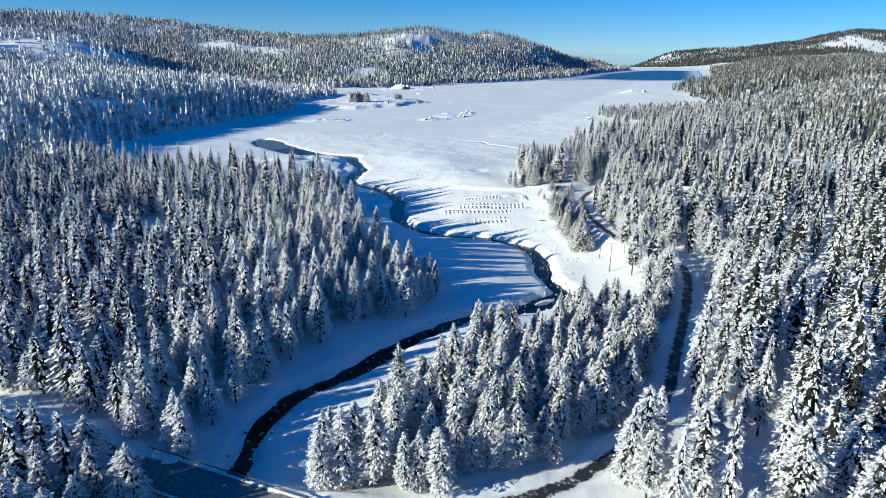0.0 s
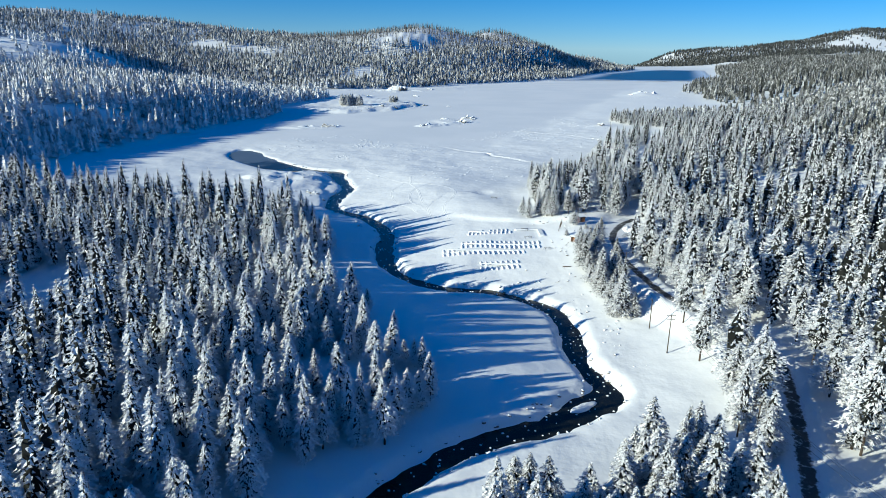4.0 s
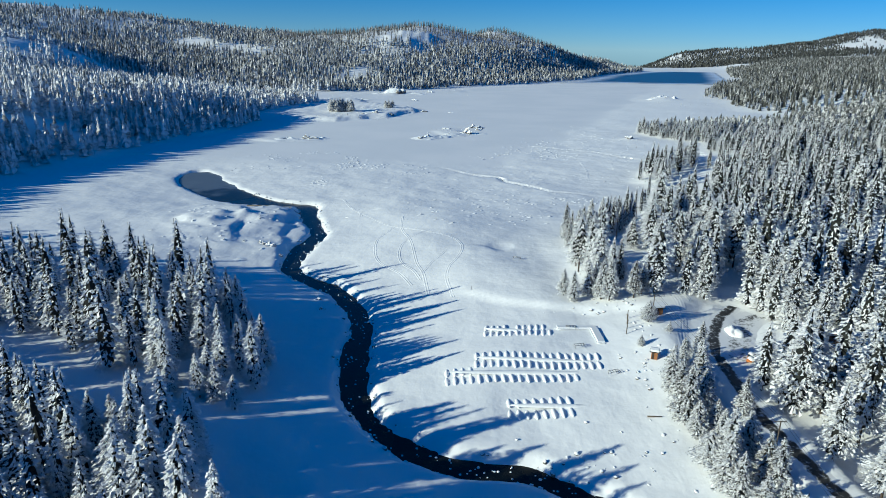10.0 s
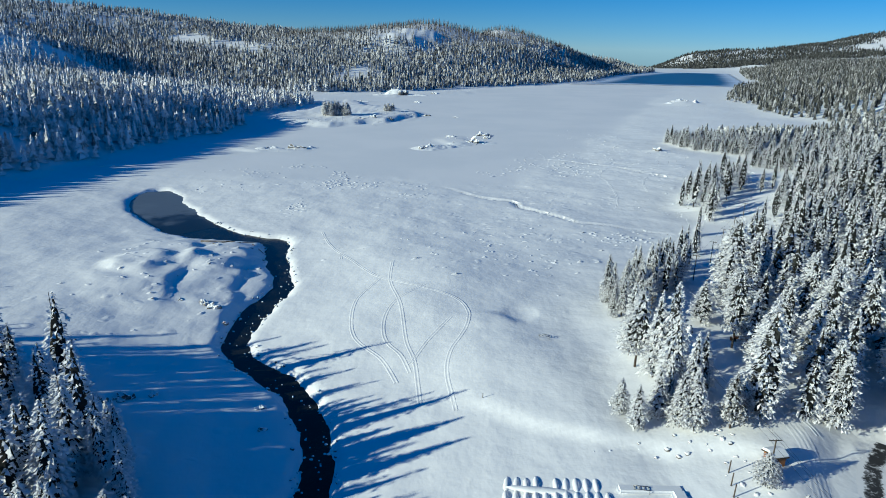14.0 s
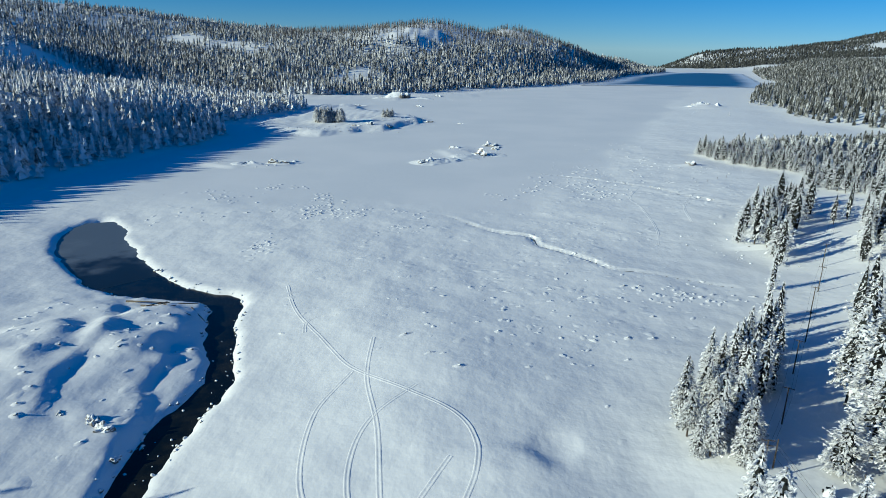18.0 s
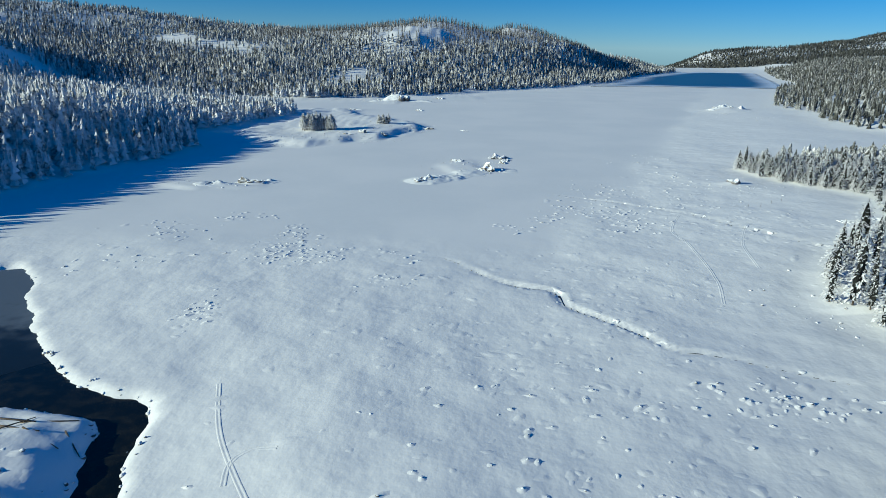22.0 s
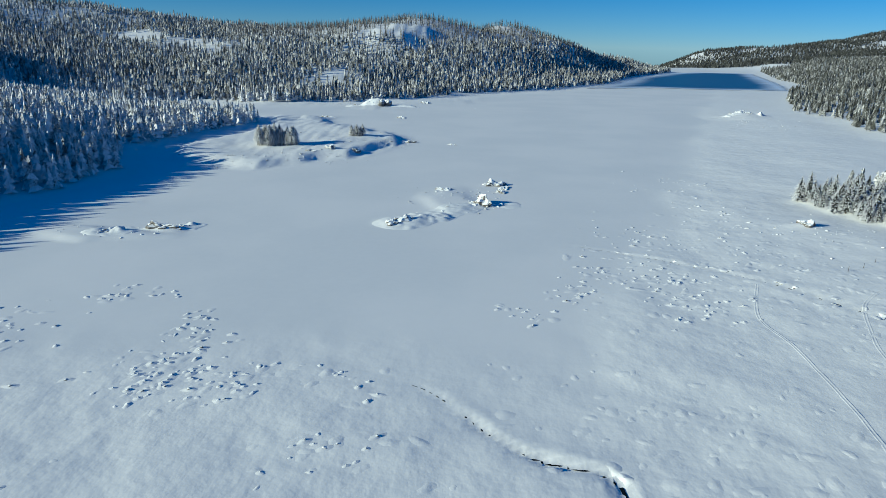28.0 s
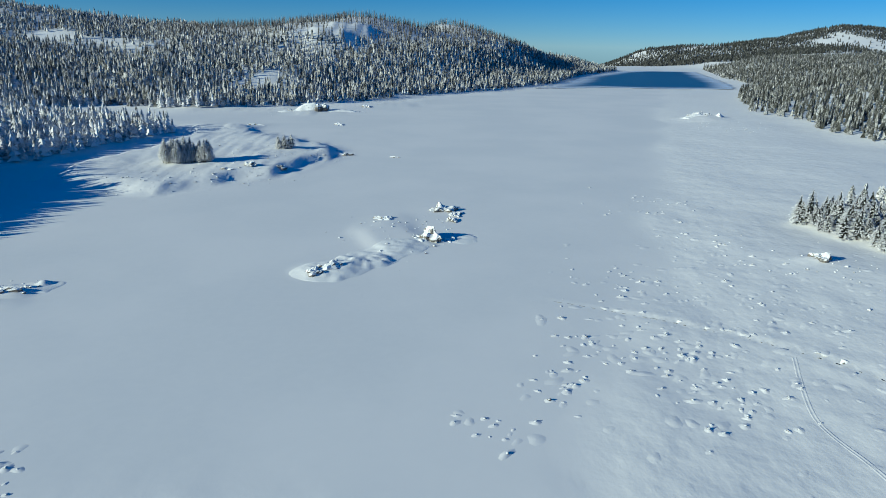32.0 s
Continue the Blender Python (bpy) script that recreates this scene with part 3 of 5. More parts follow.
# ---- trees ----
def conifer(rng, tall, wide, base, whorls, boughs, twigs, size, rings, sides, pine=False):
    """Crown of many small tilted sprays in boughs round a dark core: vertices, triangles and material slots, standing at the origin."""
    verts, tris = [], []

    def reach(h):
        if pine:
            return wide * (1 - h ** 1.6) ** 0.8 * (0.62 + 0.38 * min(1, h * 4 + 0.2)) + 0.15
        return wide * (1 - h ** 1.3) ** 0.8 * (0.7 + 0.3 * min(1, h * 5)) + 0.12
    lean = rng.uniform(-0.022, 0.022, 2)
    lobes = rng.uniform(0, 6.28, 3)
    deep = 1.5 if pine else 1.0

    def lobe(a, h):
        return 1 + deep * (0.15 * math.sin(2 * a + lobes[0] + 6 * h) + 0.12 * math.sin(3 * a + lobes[1] - 11 * h) + 0.07 * math.sin(lobes[2] + 31 * h))
    for k in range(rings + 1):
        h = k / rings
        for j in range(sides):
            a = 6.283 * (j + 0.5 * (k % 2)) / sides
            q = 0.5 * reach(h) * lobe(a, h) * rng.uniform(0.75, 1.2) * (0.0 if k == rings else 1.0)
            z = tall * (base + (1 - base) * h) * (0.97 if k else 1.0)
            verts.append((q * math.cos(a) + lean[0] * z, q * math.sin(a) + lean[1] * z, z))
    for k in range(rings):
        for j in range(sides):
            a, b = k * sides + j, k * sides + (j + 1) % sides
            tris.extend([(a, b, b + sides), (a, b + sides, a + sides)])
    core = len(tris)
    for w in range(whorls):
        h0 = (w + 0.5) / whorls
        n = max(3, int(round(boughs * (1 - 0.62 * h0))))
        a0 = rng.uniform(0, 6.28)
        for b in range(n):
            a = a0 + 6.283 * b / n + rng.uniform(-0.3, 0.3)
            h = min(max(h0 + rng.uniform(-0.7, 0.7) / whorls, 0), 0.99)
            out = rng.uniform(0.8, 1.14)
            slope = rng.uniform(-0.25, 0.6) if pine else rng.uniform(0.1, 0.75)
            for t in range(twigs):
                at = a + rng.normal() * 0.16
                r = reach(h) * lobe(at, h) * out * (rng.uniform(0.5, 1.0) if t else 1.0)
                z = tall * (base + (1 - base) * h) - slope * r * 0.45 + rng.normal() * 0.22
                u = np.array((math.cos(at), math.sin(at), -slope + rng.normal() * 0.3))
                v = np.array((-math.sin(at), math.cos(at), rng.normal() * 0.55))
                c = np.array((r * u[0] + lean[0] * z, r * u[1] + lean[1] * z, z))
                g = size * rng.uniform(0.7, 1.3) * (0.55 + 0.45 * min(1, r / wide * 1.6))
                k = len(verts)
                if rng.rand() < 0.5:
                    verts.extend([c - u * g * 0.7 - v * g * 0.36, c - u * g * 0.7 + v * g * 0.36, c + u * g * 0.55])
                else:
                    verts.extend([c - u * g * 0.9, c + u * g * 0.4 + v * g * 0.4, c + u * g * 0.4 - v * g * 0.4])
                tris.append((k, k + 2, k + 1) if rng.rand() < 0.5 else (k, k + 1, k + 2))
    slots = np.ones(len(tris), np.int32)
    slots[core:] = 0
    return np.array(verts), np.array(tris), slots


def tiered(rng, tall, wide, base, tiers, sides):
    """A far conifer: ragged tiers of boughs."""
    verts, tris = [], []
    for t in range(tiers):
        h0, h1 = t / tiers, (t + 1.35) / tiers
        z0, z1 = tall * (base + (1 - base) * h0), tall * min(1.0, base + (1 - base) * h1)
        r = wide * (1 - h0) ** 0.8 + 0.2
        k = len(verts)
        verts.append((rng.uniform(-0.2, 0.2), rng.uniform(-0.2, 0.2), z1))
        a0 = rng.uniform(0, 6.28)
        for j in range(sides):
            a = a0 + 6.283 * j / sides
            q = r * (rng.uniform(0.95, 1.3) if j % 2 else rng.uniform(0.5, 0.85))
            verts.append((q * math.cos(a), q * math.sin(a), z0 + rng.uniform(-0.06, 0.04) * tall))
        tris.extend((k, k + 1 + j, k + 1 + (j + 1) % sides) for j in range(sides))
    return np.array(verts), np.array(tris), np.zeros(len(tris), np.int32)


def trunk_shape(tall, thick, sides=5, bare=False):
    verts, tris = [], []
    rings = (-1.2, 0.0, tall * 0.5, tall * 0.97)
    for z in rings:
        r = thick * (1.25 if z <= 0 else 1 - 0.85 * z / tall)
        for j in range(sides):
            a = 6.283 * j / sides
            verts.append((r * math.cos(a), r * math.sin(a), z))
    for k in range(len(rings) - 1):
        for j in range(sides):
            a, b = k * sides + j, k * sides + (j + 1) % sides
            tris.extend([(a, b, b + sides), (a, b + sides, a + sides)])
    return np.array(verts), np.array(tris), np.zeros(len(tris), np.int32)


rng = np.random.RandomState(11)
FIR_NEAR = [conifer(rng, 24, rng.uniform(3.4, 4.4), rng.uniform(0.08, 0.22), 36, 12, 6, 0.66, 5, 6) for _ in range(6)]
PINE_NEAR = [conifer(rng, 24, rng.uniform(4.3, 5.5), rng.uniform(0.1, 0.26), 32, 14, 7, 0.68, 5, 6, True) for _ in range(6)]
FIR_MID = [conifer(rng, 24, rng.uniform(3.4, 4.3), rng.uniform(0.04, 0.14), 24, 10, 3, 0.84, 3, 5) for _ in range(6)]
PINE_MID = [conifer(rng, 24, rng.uniform(4.1, 5.2), rng.uniform(0.05, 0.18), 24, 11, 3, 0.88, 3, 5, True) for _ in range(6)]
FIR_FAR = [tiered(rng, 24, rng.uniform(3.2, 4.3), 0.06, 6, 6) for _ in range(6)]
FIR_DIM = [tiered(rng, 22, rng.uniform(2.6, 3.6), 0.06, 3, 6) for _ in range(6)]
RANGE_DIM = [tiered(rng, 22, rng.uniform(2.8, 3.8), 0.0, 2, 5) for _ in range(5)]
SNAG_DIM = [tiered(rng, 24, rng.uniform(0.8, 1.4), 0.05, 2, 4) for _ in range(4)]
TRUNK = trunk_shape(24, 0.27)


def grove(shapes, places, rng):
    """Many trees as one set of vertices, triangles and material slots. places: x, y, z, tall, girth."""
    out_v, out_f, out_m, start = [], [], [], 0
    pick = rng.randint(0, len(shapes), len(places))
    for k, (v, f, m) in enumerate(shapes):
        p = places[pick == k]
        if not len(p):
            continue
        a = rng.uniform(0, 6.283, len(p))
        c, s = np.cos(a)[:, None], np.sin(a)[:, None]
        top = v[:, 2].max()
        sz, sg = (p[:, 3] / top)[:, None], p[:, 4][:, None]
        x = (v[None, :, 0] * c - v[None, :, 1] * s) * sg + p[:, 0:1]
        y = (v[None, :, 0] * s + v[None, :, 1] * c) * sg + p[:, 1:2]
        z = v[None, :, 2] * sz + p[:, 2:3]
        out_v.append(np.stack([x, y, z], -1).reshape(-1, 3))
        out_f.append((f[None] + (np.arange(len(p)) * len(v))[:, None, None] + start).reshape(-1, 3))
        out_m.append(np.tile(m, len(p)))
        start += len(p) * len(v)
    return np.concatenate(out_v), np.concatenate(out_f), np.concatenate(out_m)


def woods(name, shapes, material, places, label, trunks=False):
    if not len(places):
        return
    r = np.random.RandomState(len(places))
    v, f, m = grove(shapes, places, r)
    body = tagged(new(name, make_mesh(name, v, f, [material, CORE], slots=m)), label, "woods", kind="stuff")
    if trunks:
        v, f, m = grove([TRUNK], places, r)
        ob = new("trunks", make_mesh("trunks", v, f, BARK))
        ob.parent = body
        tagged(ob, "dark bare conifer trunks", kind="stuff")


# Where trees stand on the low ground.
WEST_WOOD = [(4, 196), (-8, 186), (-20, 176), (-28, 161), (-41, 153), (-44, 126), (-46, 106), (-62, 113), (-80, 126), (-125, 130), (-230, 150), (-330, 330),
             (-240, 410), (-190, 400), (-150, 372), (-112, 378), (-80, 368), (-62, 345), (-42, 318), (-40, 300), (-46, 285), (-40, 255), (-24, 240), (-12, 214)]
RIVER_GROVE = [(-4, 140), (-12, 122), (-22, 108), (-22, 96), (4, 95), (22, 102), (34, 112), (46, 130), (54, 156), (54, 176), (40, 178), (24, 158), (12, 160)]
BRIDGE_GROVE = [(-150, 114), (-95, 112), (-75, 107), (-58, 98), (-49, 90), (-52, 60), (-160, 60)]
ISLE_GROVE = [(-131, 940), (-103, 948), (-106, 958), (-132, 952)]
LONE_GROVE = [(-72, 1002), (-61, 1002), (-61, 1009), (-72, 1009)]
EAST_STRIP = [(52, 248), (50, 300), (54, 311), (60, 312), (59, 285), (63, 250)]
ROAD_STRIP = [(58, 152), (62, 185), (72, 212), (78, 208), (68, 178)]
SPIT_GROVE = [(48, 405), (56, 400), (66, 420), (82, 444), (92, 462), (86, 468), (72, 452), (58, 440), (50, 425)]
SHORE_TREES = [(99, 481), (102, 486), (97, 484), (112, 512), (90, 470), (56.5, 331.5), (51, 319), (60, 325), (61, 314),
               (38, 356), (40, 351), (48, 350), (50, 348), (57, 347.5), (60, 350), (73, 351), (77, 350), (65, 352), (45, 354),
               (74.5, 303), (78, 300), (82, 303.5), (77, 296), (86, 303.5), (91, 302), (95, 300)]
YARD_CLEAR = [(44, 318), (44, 346), (82, 346), (90, 341), (93, 325), (99, 305), (84, 305), (76, 305), (66, 300), (64, 316)]
POLE_LINE = [(69, 131), (61, 225), (61, 240), (62, 271), (60, 305), (61, 338), (57, 400), (71, 421), (86, 446), (100, 467), (113, 489), (126, 509), (142, 536), (170, 580)]


def scatter(seed, box, step):
    r = np.random.RandomState(seed)
    gx, gy = np.meshgrid(np.arange(box[0], box[2], step), np.arange(box[1], box[3], step))
    x = gx.ravel() + r.uniform(-0.5, 0.5, gx.size) * step
    y = gy.ravel() + r.uniform(-0.5, 0.5, gx.size) * step
    return x, y


def clear_of_ways(x, y, road=5.0, river=5.5):
    d, _ = line_distance(x, y, [p[:2] for p in ROAD_LINE])
    e, w = line_distance(x, y, [p[:2] for p in RIVER], [p[2] for p in RIVER])
    return (d > road) & (e - w > river)


def in_view(x, y):
    return (np.abs(np.arctan2(x + 2, y + 60)) < radians(41)) & (y > 40)


def settle(x, y, tall, girth):
    return np.stack([x, y, ground_height(x, y) - 0.25, tall, girth], -1)


def forest(seed, box, step, rule, low, high):
    x, y = scatter(seed, box, step)
    k = in_view(x, y)
    x, y = x[k], y[k]
    k = rule(x, y)
    x, y = x[k], y[k]
    r = np.random.RandomState(seed + 1)
    tall = r.uniform(low, high, len(x)) * (0.62 + 0.38 * r.rand(len(x)) ** 0.5)
    return settle(x, y, tall, r.uniform(0.72, 1.12, len(x)) * (0.48 + 0.57 * tall / high))


def west_rule(x, y):
    gap = fractal(x, y, 34, 2) < 0.3
    glade = (np.abs(y - (291 - 0.52 * (x + 65)) + 8 * value_noise(x, y, 15)) < 9) & (x > -130)
    thin = np.random.RandomState(2).rand(len(x)) < np.where(y > 296 - 0.52 * (x + 65), 0.7, 1.0)
    return inside(x, y, WEST_WOOD) & clear_of_ways(x, y) & gap & ~glade & thin


def low_rule(*groves):
    def rule(x, y):
        hit = np.zeros(len(x), bool)
        for g in groves:
            hit |= inside(x, y, g)
        return hit & clear_of_ways(x, y, 4.8, 5.0)
    return rule


def east_rule(x, y):
    s = shore_distance(x, y)
    gap = fractal(x, y, 45, 2) < 0.26
    p, _ = line_distance(x, y, POLE_LINE)
    gap &= p > np.where(y > 392, 11, 3)
    yard = ~inside(x, y, YARD_CLEAR) & (np.hypot(x - 108, y - 302) > 10)
    return (s > 3) & (x > 30) & (y < 1010) & clear_of_ways(x, y) & gap & yard


def bald_rule(x, y, keep):
    return keep < 0.1 + 0.9 * smooth(bare(x, y), 0.55, 1.25)


def shore_rule(x, y):
    return (shore_distance(x, y) > 4) & (x < -150) & (y < 1340) & bald_rule(x, y, np.random.RandomState(4).rand(len(x))) & (fractal(x, y, 80, 2) < 0.4)


places_west = forest(21, (-340, 100, 10, 420), 5.6, west_rule, 11, 24)
places_grove = forest(22, (-160, 55, 110, 460), 4.6, low_rule(RIVER_GROVE, BRIDGE_GROVE), 10, 20)
places_grove = np.concatenate([places_grove, forest(28, (40, 395, 100, 475), 4.6, low_rule(SPIT_GROVE), 11, 18) * np.array([1, 1, 1, 1, 0.75]),
                               settle(np.array([p[0] for p in SHORE_TREES]), np.array([p[1] for p in SHORE_TREES]), np.array([14.0, 12, 13, 15, 13, 6.5, 3.2, 3, 4, 9, 10, 13, 14, 12, 10, 14, 13, 5, 12, 15, 17, 14, 16, 15, 17, 14]), np.array([0.55, 0.5, 0.55, 0.6, 0.55, 0.62, 0.3, 0.3, 0.35, 0.6, 0.6, 0.8, 0.85, 0.7, 0.6, 0.8, 0.8, 0.4, 0.7, 0.9, 1, 0.9, 1, 0.9, 1, 0.9]))])
YARD_TREES = np.array([(91.8, 334.4, 15, 0.8), (92, 328, 14, 0.75), (98.9, 333, 17, 0.9), (97.2, 325.5, 15, 0.8), (100.8, 341, 18, 0.95), (103.3, 328.6, 17, 0.9), (91.6, 341, 16, 0.85),
                       (89.6, 345.5, 16, 0.8), (71.8, 297.5, 15, 0.75), (73, 290.8, 15, 0.75), (77.7, 292.7, 17, 0.9), (80.5, 289, 17, 0.9), (62.5, 286, 10, 0.6), (51.5, 292, 14, 0.75),
                       (62.8, 311, 11, 0.65), (84.5, 306, 15, 0.75), (79.5, 304.5, 13, 0.7)])
places_grove = np.concatenate([places_grove, settle(*YARD_TREES.T), forest(27, (40, 140, 100, 320), 4.6, low_rule(EAST_STRIP, ROAD_STRIP), 8, 16)])
POINT_GROVE = [(188, 806), (197, 776), (205, 745), (226, 721), (262, 760), (310, 820), (300, 842), (250, 832)]
places_grove = np.concatenate([places_grove, forest(29, (185, 700, 315, 850), 5.4, low_rule(POINT_GROVE), 9, 15) * np.array([1, 1, 1, 1, 1.15])])
places_isle = np.concatenate([forest(23, (-140, 930, -90, 970), 2.5, low_rule(ISLE_GROVE), 11, 16), forest(26, (-80, 995, -50, 1015), 2.6, low_rule(LONE_GROVE), 6.5, 10.5)])
places_east = forest(24, (30, 50, 900, 1010), 8.0, east_rule, 14, 28)
places_east[:, 3] *= 1 - 0.38 * smooth(places_east[:, 1], 500, 700)
places_shore = forest(25, (-900, 430, -150, 1340), 7.2, shore_rule, 14, 23)


def hill_rule(x, y):
    s = shore_distance(x, y)
    z = LAND(x, y)
    bald = fractal(x, y, 260, 3)
    crest = np.interp(x, [-1700, -1105, -857, -495, -320, -40, 157, 403, 527, 655, 800], [1900, 1980, 2180, 2380, 2400, 2290, 2480, 2540, 2620, 2820, 2900])
    west = (y > 1300) & (x < 0.36 * y - 200) & (y < crest + 40)
    r = np.random.RandomState(5).rand(len(x))
    thin = r < 1.0 - 0.3 * smooth(z, 60, 130) - 0.3 * smooth(bald, 0.2, 0.45)
    return (s > 5) & west & thin & bald_rule(x, y, r)


def east_hill_rule(x, y):
    s = shore_distance(x, y)
    bald = fractal(x, y, 300, 3)
    r = np.random.RandomState(6).rand(len(x))
    return (s > 5) & (x > 300) & (y > 1000) & (y < 3300) & (x > 0.3 * y) & (r < 1.0 - 0.9 * smooth(bald, 0.25, 0.5))


def range_rule(x, y):
    bald = fractal(x, y, 500, 3)
    r = np.random.RandomState(8).rand(len(x))
    return (y > 3300) & (x > 900) & (r < 0.95 - 0.9 * smooth(bald, 0.22, 0.38)) & bald_rule(x, y, r)


places_hill = forest(31, (-1700, 1290, 800, 2800), 8.6, hill_rule, 13, 23)
places_east_hill = forest(32, (300, 1000, 2400, 3100), 12.0, east_hill_rule, 15, 25)
places_range = forest(33, (900, 3300, 3700, 4450), 13.5, range_rule, 14, 21) * np.array([1, 1, 1, 1, 1.6])

CROWNS = {}


def conifer_thing(kind, shape, material, tall, girth, x, y, z, turn, label):
    """One tree: trunk and crown under an Empty at its foot."""
    key = (kind, shape, material.name)
    if key not in CROWNS:
        v, f, m = (FIR_NEAR if kind == "fir" else PINE_NEAR)[shape]
        tv, tf, _ = TRUNK
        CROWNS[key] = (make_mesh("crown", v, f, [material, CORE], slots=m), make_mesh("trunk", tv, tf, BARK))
    root = new(kind + "_tree")
    for name, me in zip(("crown", "trunk"), CROWNS[key]):
        new(name, me).parent = root
    root.matrix_basis = Matrix.LocRotScale((x, y, z), Euler((0, 0, turn)), (girth, girth, tall / 24))
    tagged(root, label, "tree", "snowy conifers of the valley")


def plant(places, kind, material, near_box, count, label, far_name, far_label, seed):
    """The trees nearest the way are things; those behind them are woods."""
    r = np.random.RandomState(seed)
    x, y = places[:, 0], places[:, 1]
    score = np.hypot(np.maximum(np.abs(x - near_box[0]) - near_box[2], 0), np.maximum(np.abs(y - near_box[1]) - near_box[3], 0)) + r.uniform(0, 4, len(x))
    order = np.argsort(score)
    chosen, rest = places[order[:count]], places[order[count:]]
    n = len(FIR_NEAR if kind == "fir" else PINE_NEAR)
    for p in chosen:
        conifer_thing(kind, r.randint(n), material, p[3], p[4], p[0], p[1], p[2], r.uniform(0, 6.28), label)
    gap = np.hypot(rest[:, 0], rest[:, 1] - np.clip(rest[:, 1] - 95, 0, 534))
    gap = np.where((rest[:, 1] > 600) & (rest[:, 0] < 330), 0.7 * gap, gap)
    shapes = (FIR_NEAR, FIR_MID) if kind == "fir" else (PINE_NEAR + FIR_NEAR, PINE_MID + FIR_MID)
    woods(far_name, shapes[0], material, rest[gap < 115], far_label, True)
    woods(far_name, shapes[1], FIR_THIN if kind == "fir" else PINE_THIN, rest[(gap >= 115) & (gap < 250)], far_label, True)
    woods(far_name, FIR_FAR, FAR_FIR if kind == "fir" else EAST_FIR, rest[gap >= 250], far_label)


plant(places_west, "fir", FIR, (-30, 270, 20, 110), 110, "tall narrow snow-laden fir on the river flat", "west_woods", "dense snow-laden fir woods beside the river", 41)
plant(places_grove, "fir", YOUNG, (30, 150, 30, 90), 125, "snow-laden young fir above the river bank", "river_woods", "snow-laden young firs between road and river", 42)
plant(places_east, "pine", PINE, (80, 300, 20, 130), 90, "broad snow-covered pine beside the road", "east_woods", "snow-covered pine woods on the slope", 43)
# Trees that stand by themselves on the shaded flat: place, height and girth.
for x, y, tall, girth in [(-21.3, 243.6, 8, 0.55), (-24.1, 245.4, 7, 0.45), (-26.9, 247.9, 8, 0.3), (-24.2, 227.1, 9, 0.55), (-26.4, 228.4, 12, 0.7), (-28.2, 223.7, 10, 0.6), (-12, 223.1, 10, 0.55), (-8.8, 216, 6, 0.45), (-6.1, 213.3, 8, 0.5), (-4, 210.8, 10, 0.6), (-11.7, 209.9, 8, 0.5), (-15.7, 207.7, 15, 1), (-20.7, 217.5, 9, 0.6), (-22.6, 214.2, 12, 0.75), (-42.3, 229.6, 15, 0.9), (-32, 224.2, 12, 0.7)]:
    conifer_thing("fir", rng.randint(5), FIR, tall, girth, x, y, float(ground_height(np.array([x]), np.array([y]))[0]) - 0.25, rng.uniform(0, 6.28), "lone snow-dusted fir on the shaded river flat")
for p in places_isle:
    conifer_thing("fir", rng.randint(5), FIR, p[3], p[4], p[0], p[1], p[2], rng.uniform(0, 6.28), "dark fir in a tight clump on the islet")
woods("shore_woods", FIR_FAR, SHORE_FIR, places_shore, "shaded fir woods along the lake shore")
chance = np.random.RandomState(3).rand(len(places_hill))
slope = LAND(places_hill[:, 0], places_hill[:, 1])
high = ((slope + 30 * chance > 95) & (places_hill[:, 0] > -430)) | ((chance < 0.3) & (slope > 45))
woods("hill_woods", FIR_DIM, FAR_FIR, places_hill[~high], "snow-dusted conifer woods on the hillside")
woods("burnt_woods", SNAG_DIM, SNAG, places_hill[high], "thin burnt snags on the snowy ridge")
woods("east_hill_woods", FIR_DIM, EAST_FIR, places_east_hill, "snow-dusted conifer woods on the low hill")
woods("range_woods", RANGE_DIM, RANGE_FIR, places_range, "sparse conifers on the distant range")

# ---- things ----
def part(name, mesh, parent, label="", m=None):
    ob = new(name, mesh)
    ob.parent = parent
    if m is not None:
        ob.matrix_basis = m
    return tagged(ob, label)


def level(x, y):
    return float(ground_height(np.array([x]), np.array([y]))[0])


def thing(name, x, y, z, turn, label, category, group=""):
    ob = new(name)
    ob.matrix_basis = pose(x, y, z, 0, 0, turn)
    return tagged(ob, label, category, group)


def box_mesh(name, sx, sy, sz, material, bevel=0.03, x=0.0, y=0.0, z=0.0):
    """A box on its base, with worn edges."""
    bm = bmesh.new()
    bmesh.ops.create_cube(bm, size=1.0)
    for v in bm.verts:
        v.co = Vector((v.co.x * sx + x, v.co.y * sy + y, (v.co.z + 0.5) * sz + z))
    if bevel:
        bmesh.ops.bevel(bm, geom=list(bm.edges), offset=bevel, segments=2, affect="EDGES")
    me = bpy.data.meshes.new(name)
    bm.to_mesh(me)
    bm.free()
    me.materials.append(material)
    return me


def rod_mesh(name, a, b, r0, r1, material, sides=8):
    bm = bmesh.new()
    a, b = Vector(a), Vector(b)
    turn = (b - a).to_track_quat("Z", "Y").to_matrix().to_4x4()
    bmesh.ops.create_cone(bm, cap_ends=True, segments=sides, radius1=r0, radius2=r1, depth=(b - a).length,
                          matrix=Matrix.Translation((a + b) / 2) @ turn)
    me = bpy.data.meshes.new(name)
    bm.to_mesh(me)
    bm.free()
    for p in me.polygons:
        p.use_smooth = True
    me.materials.append(material)
    return me


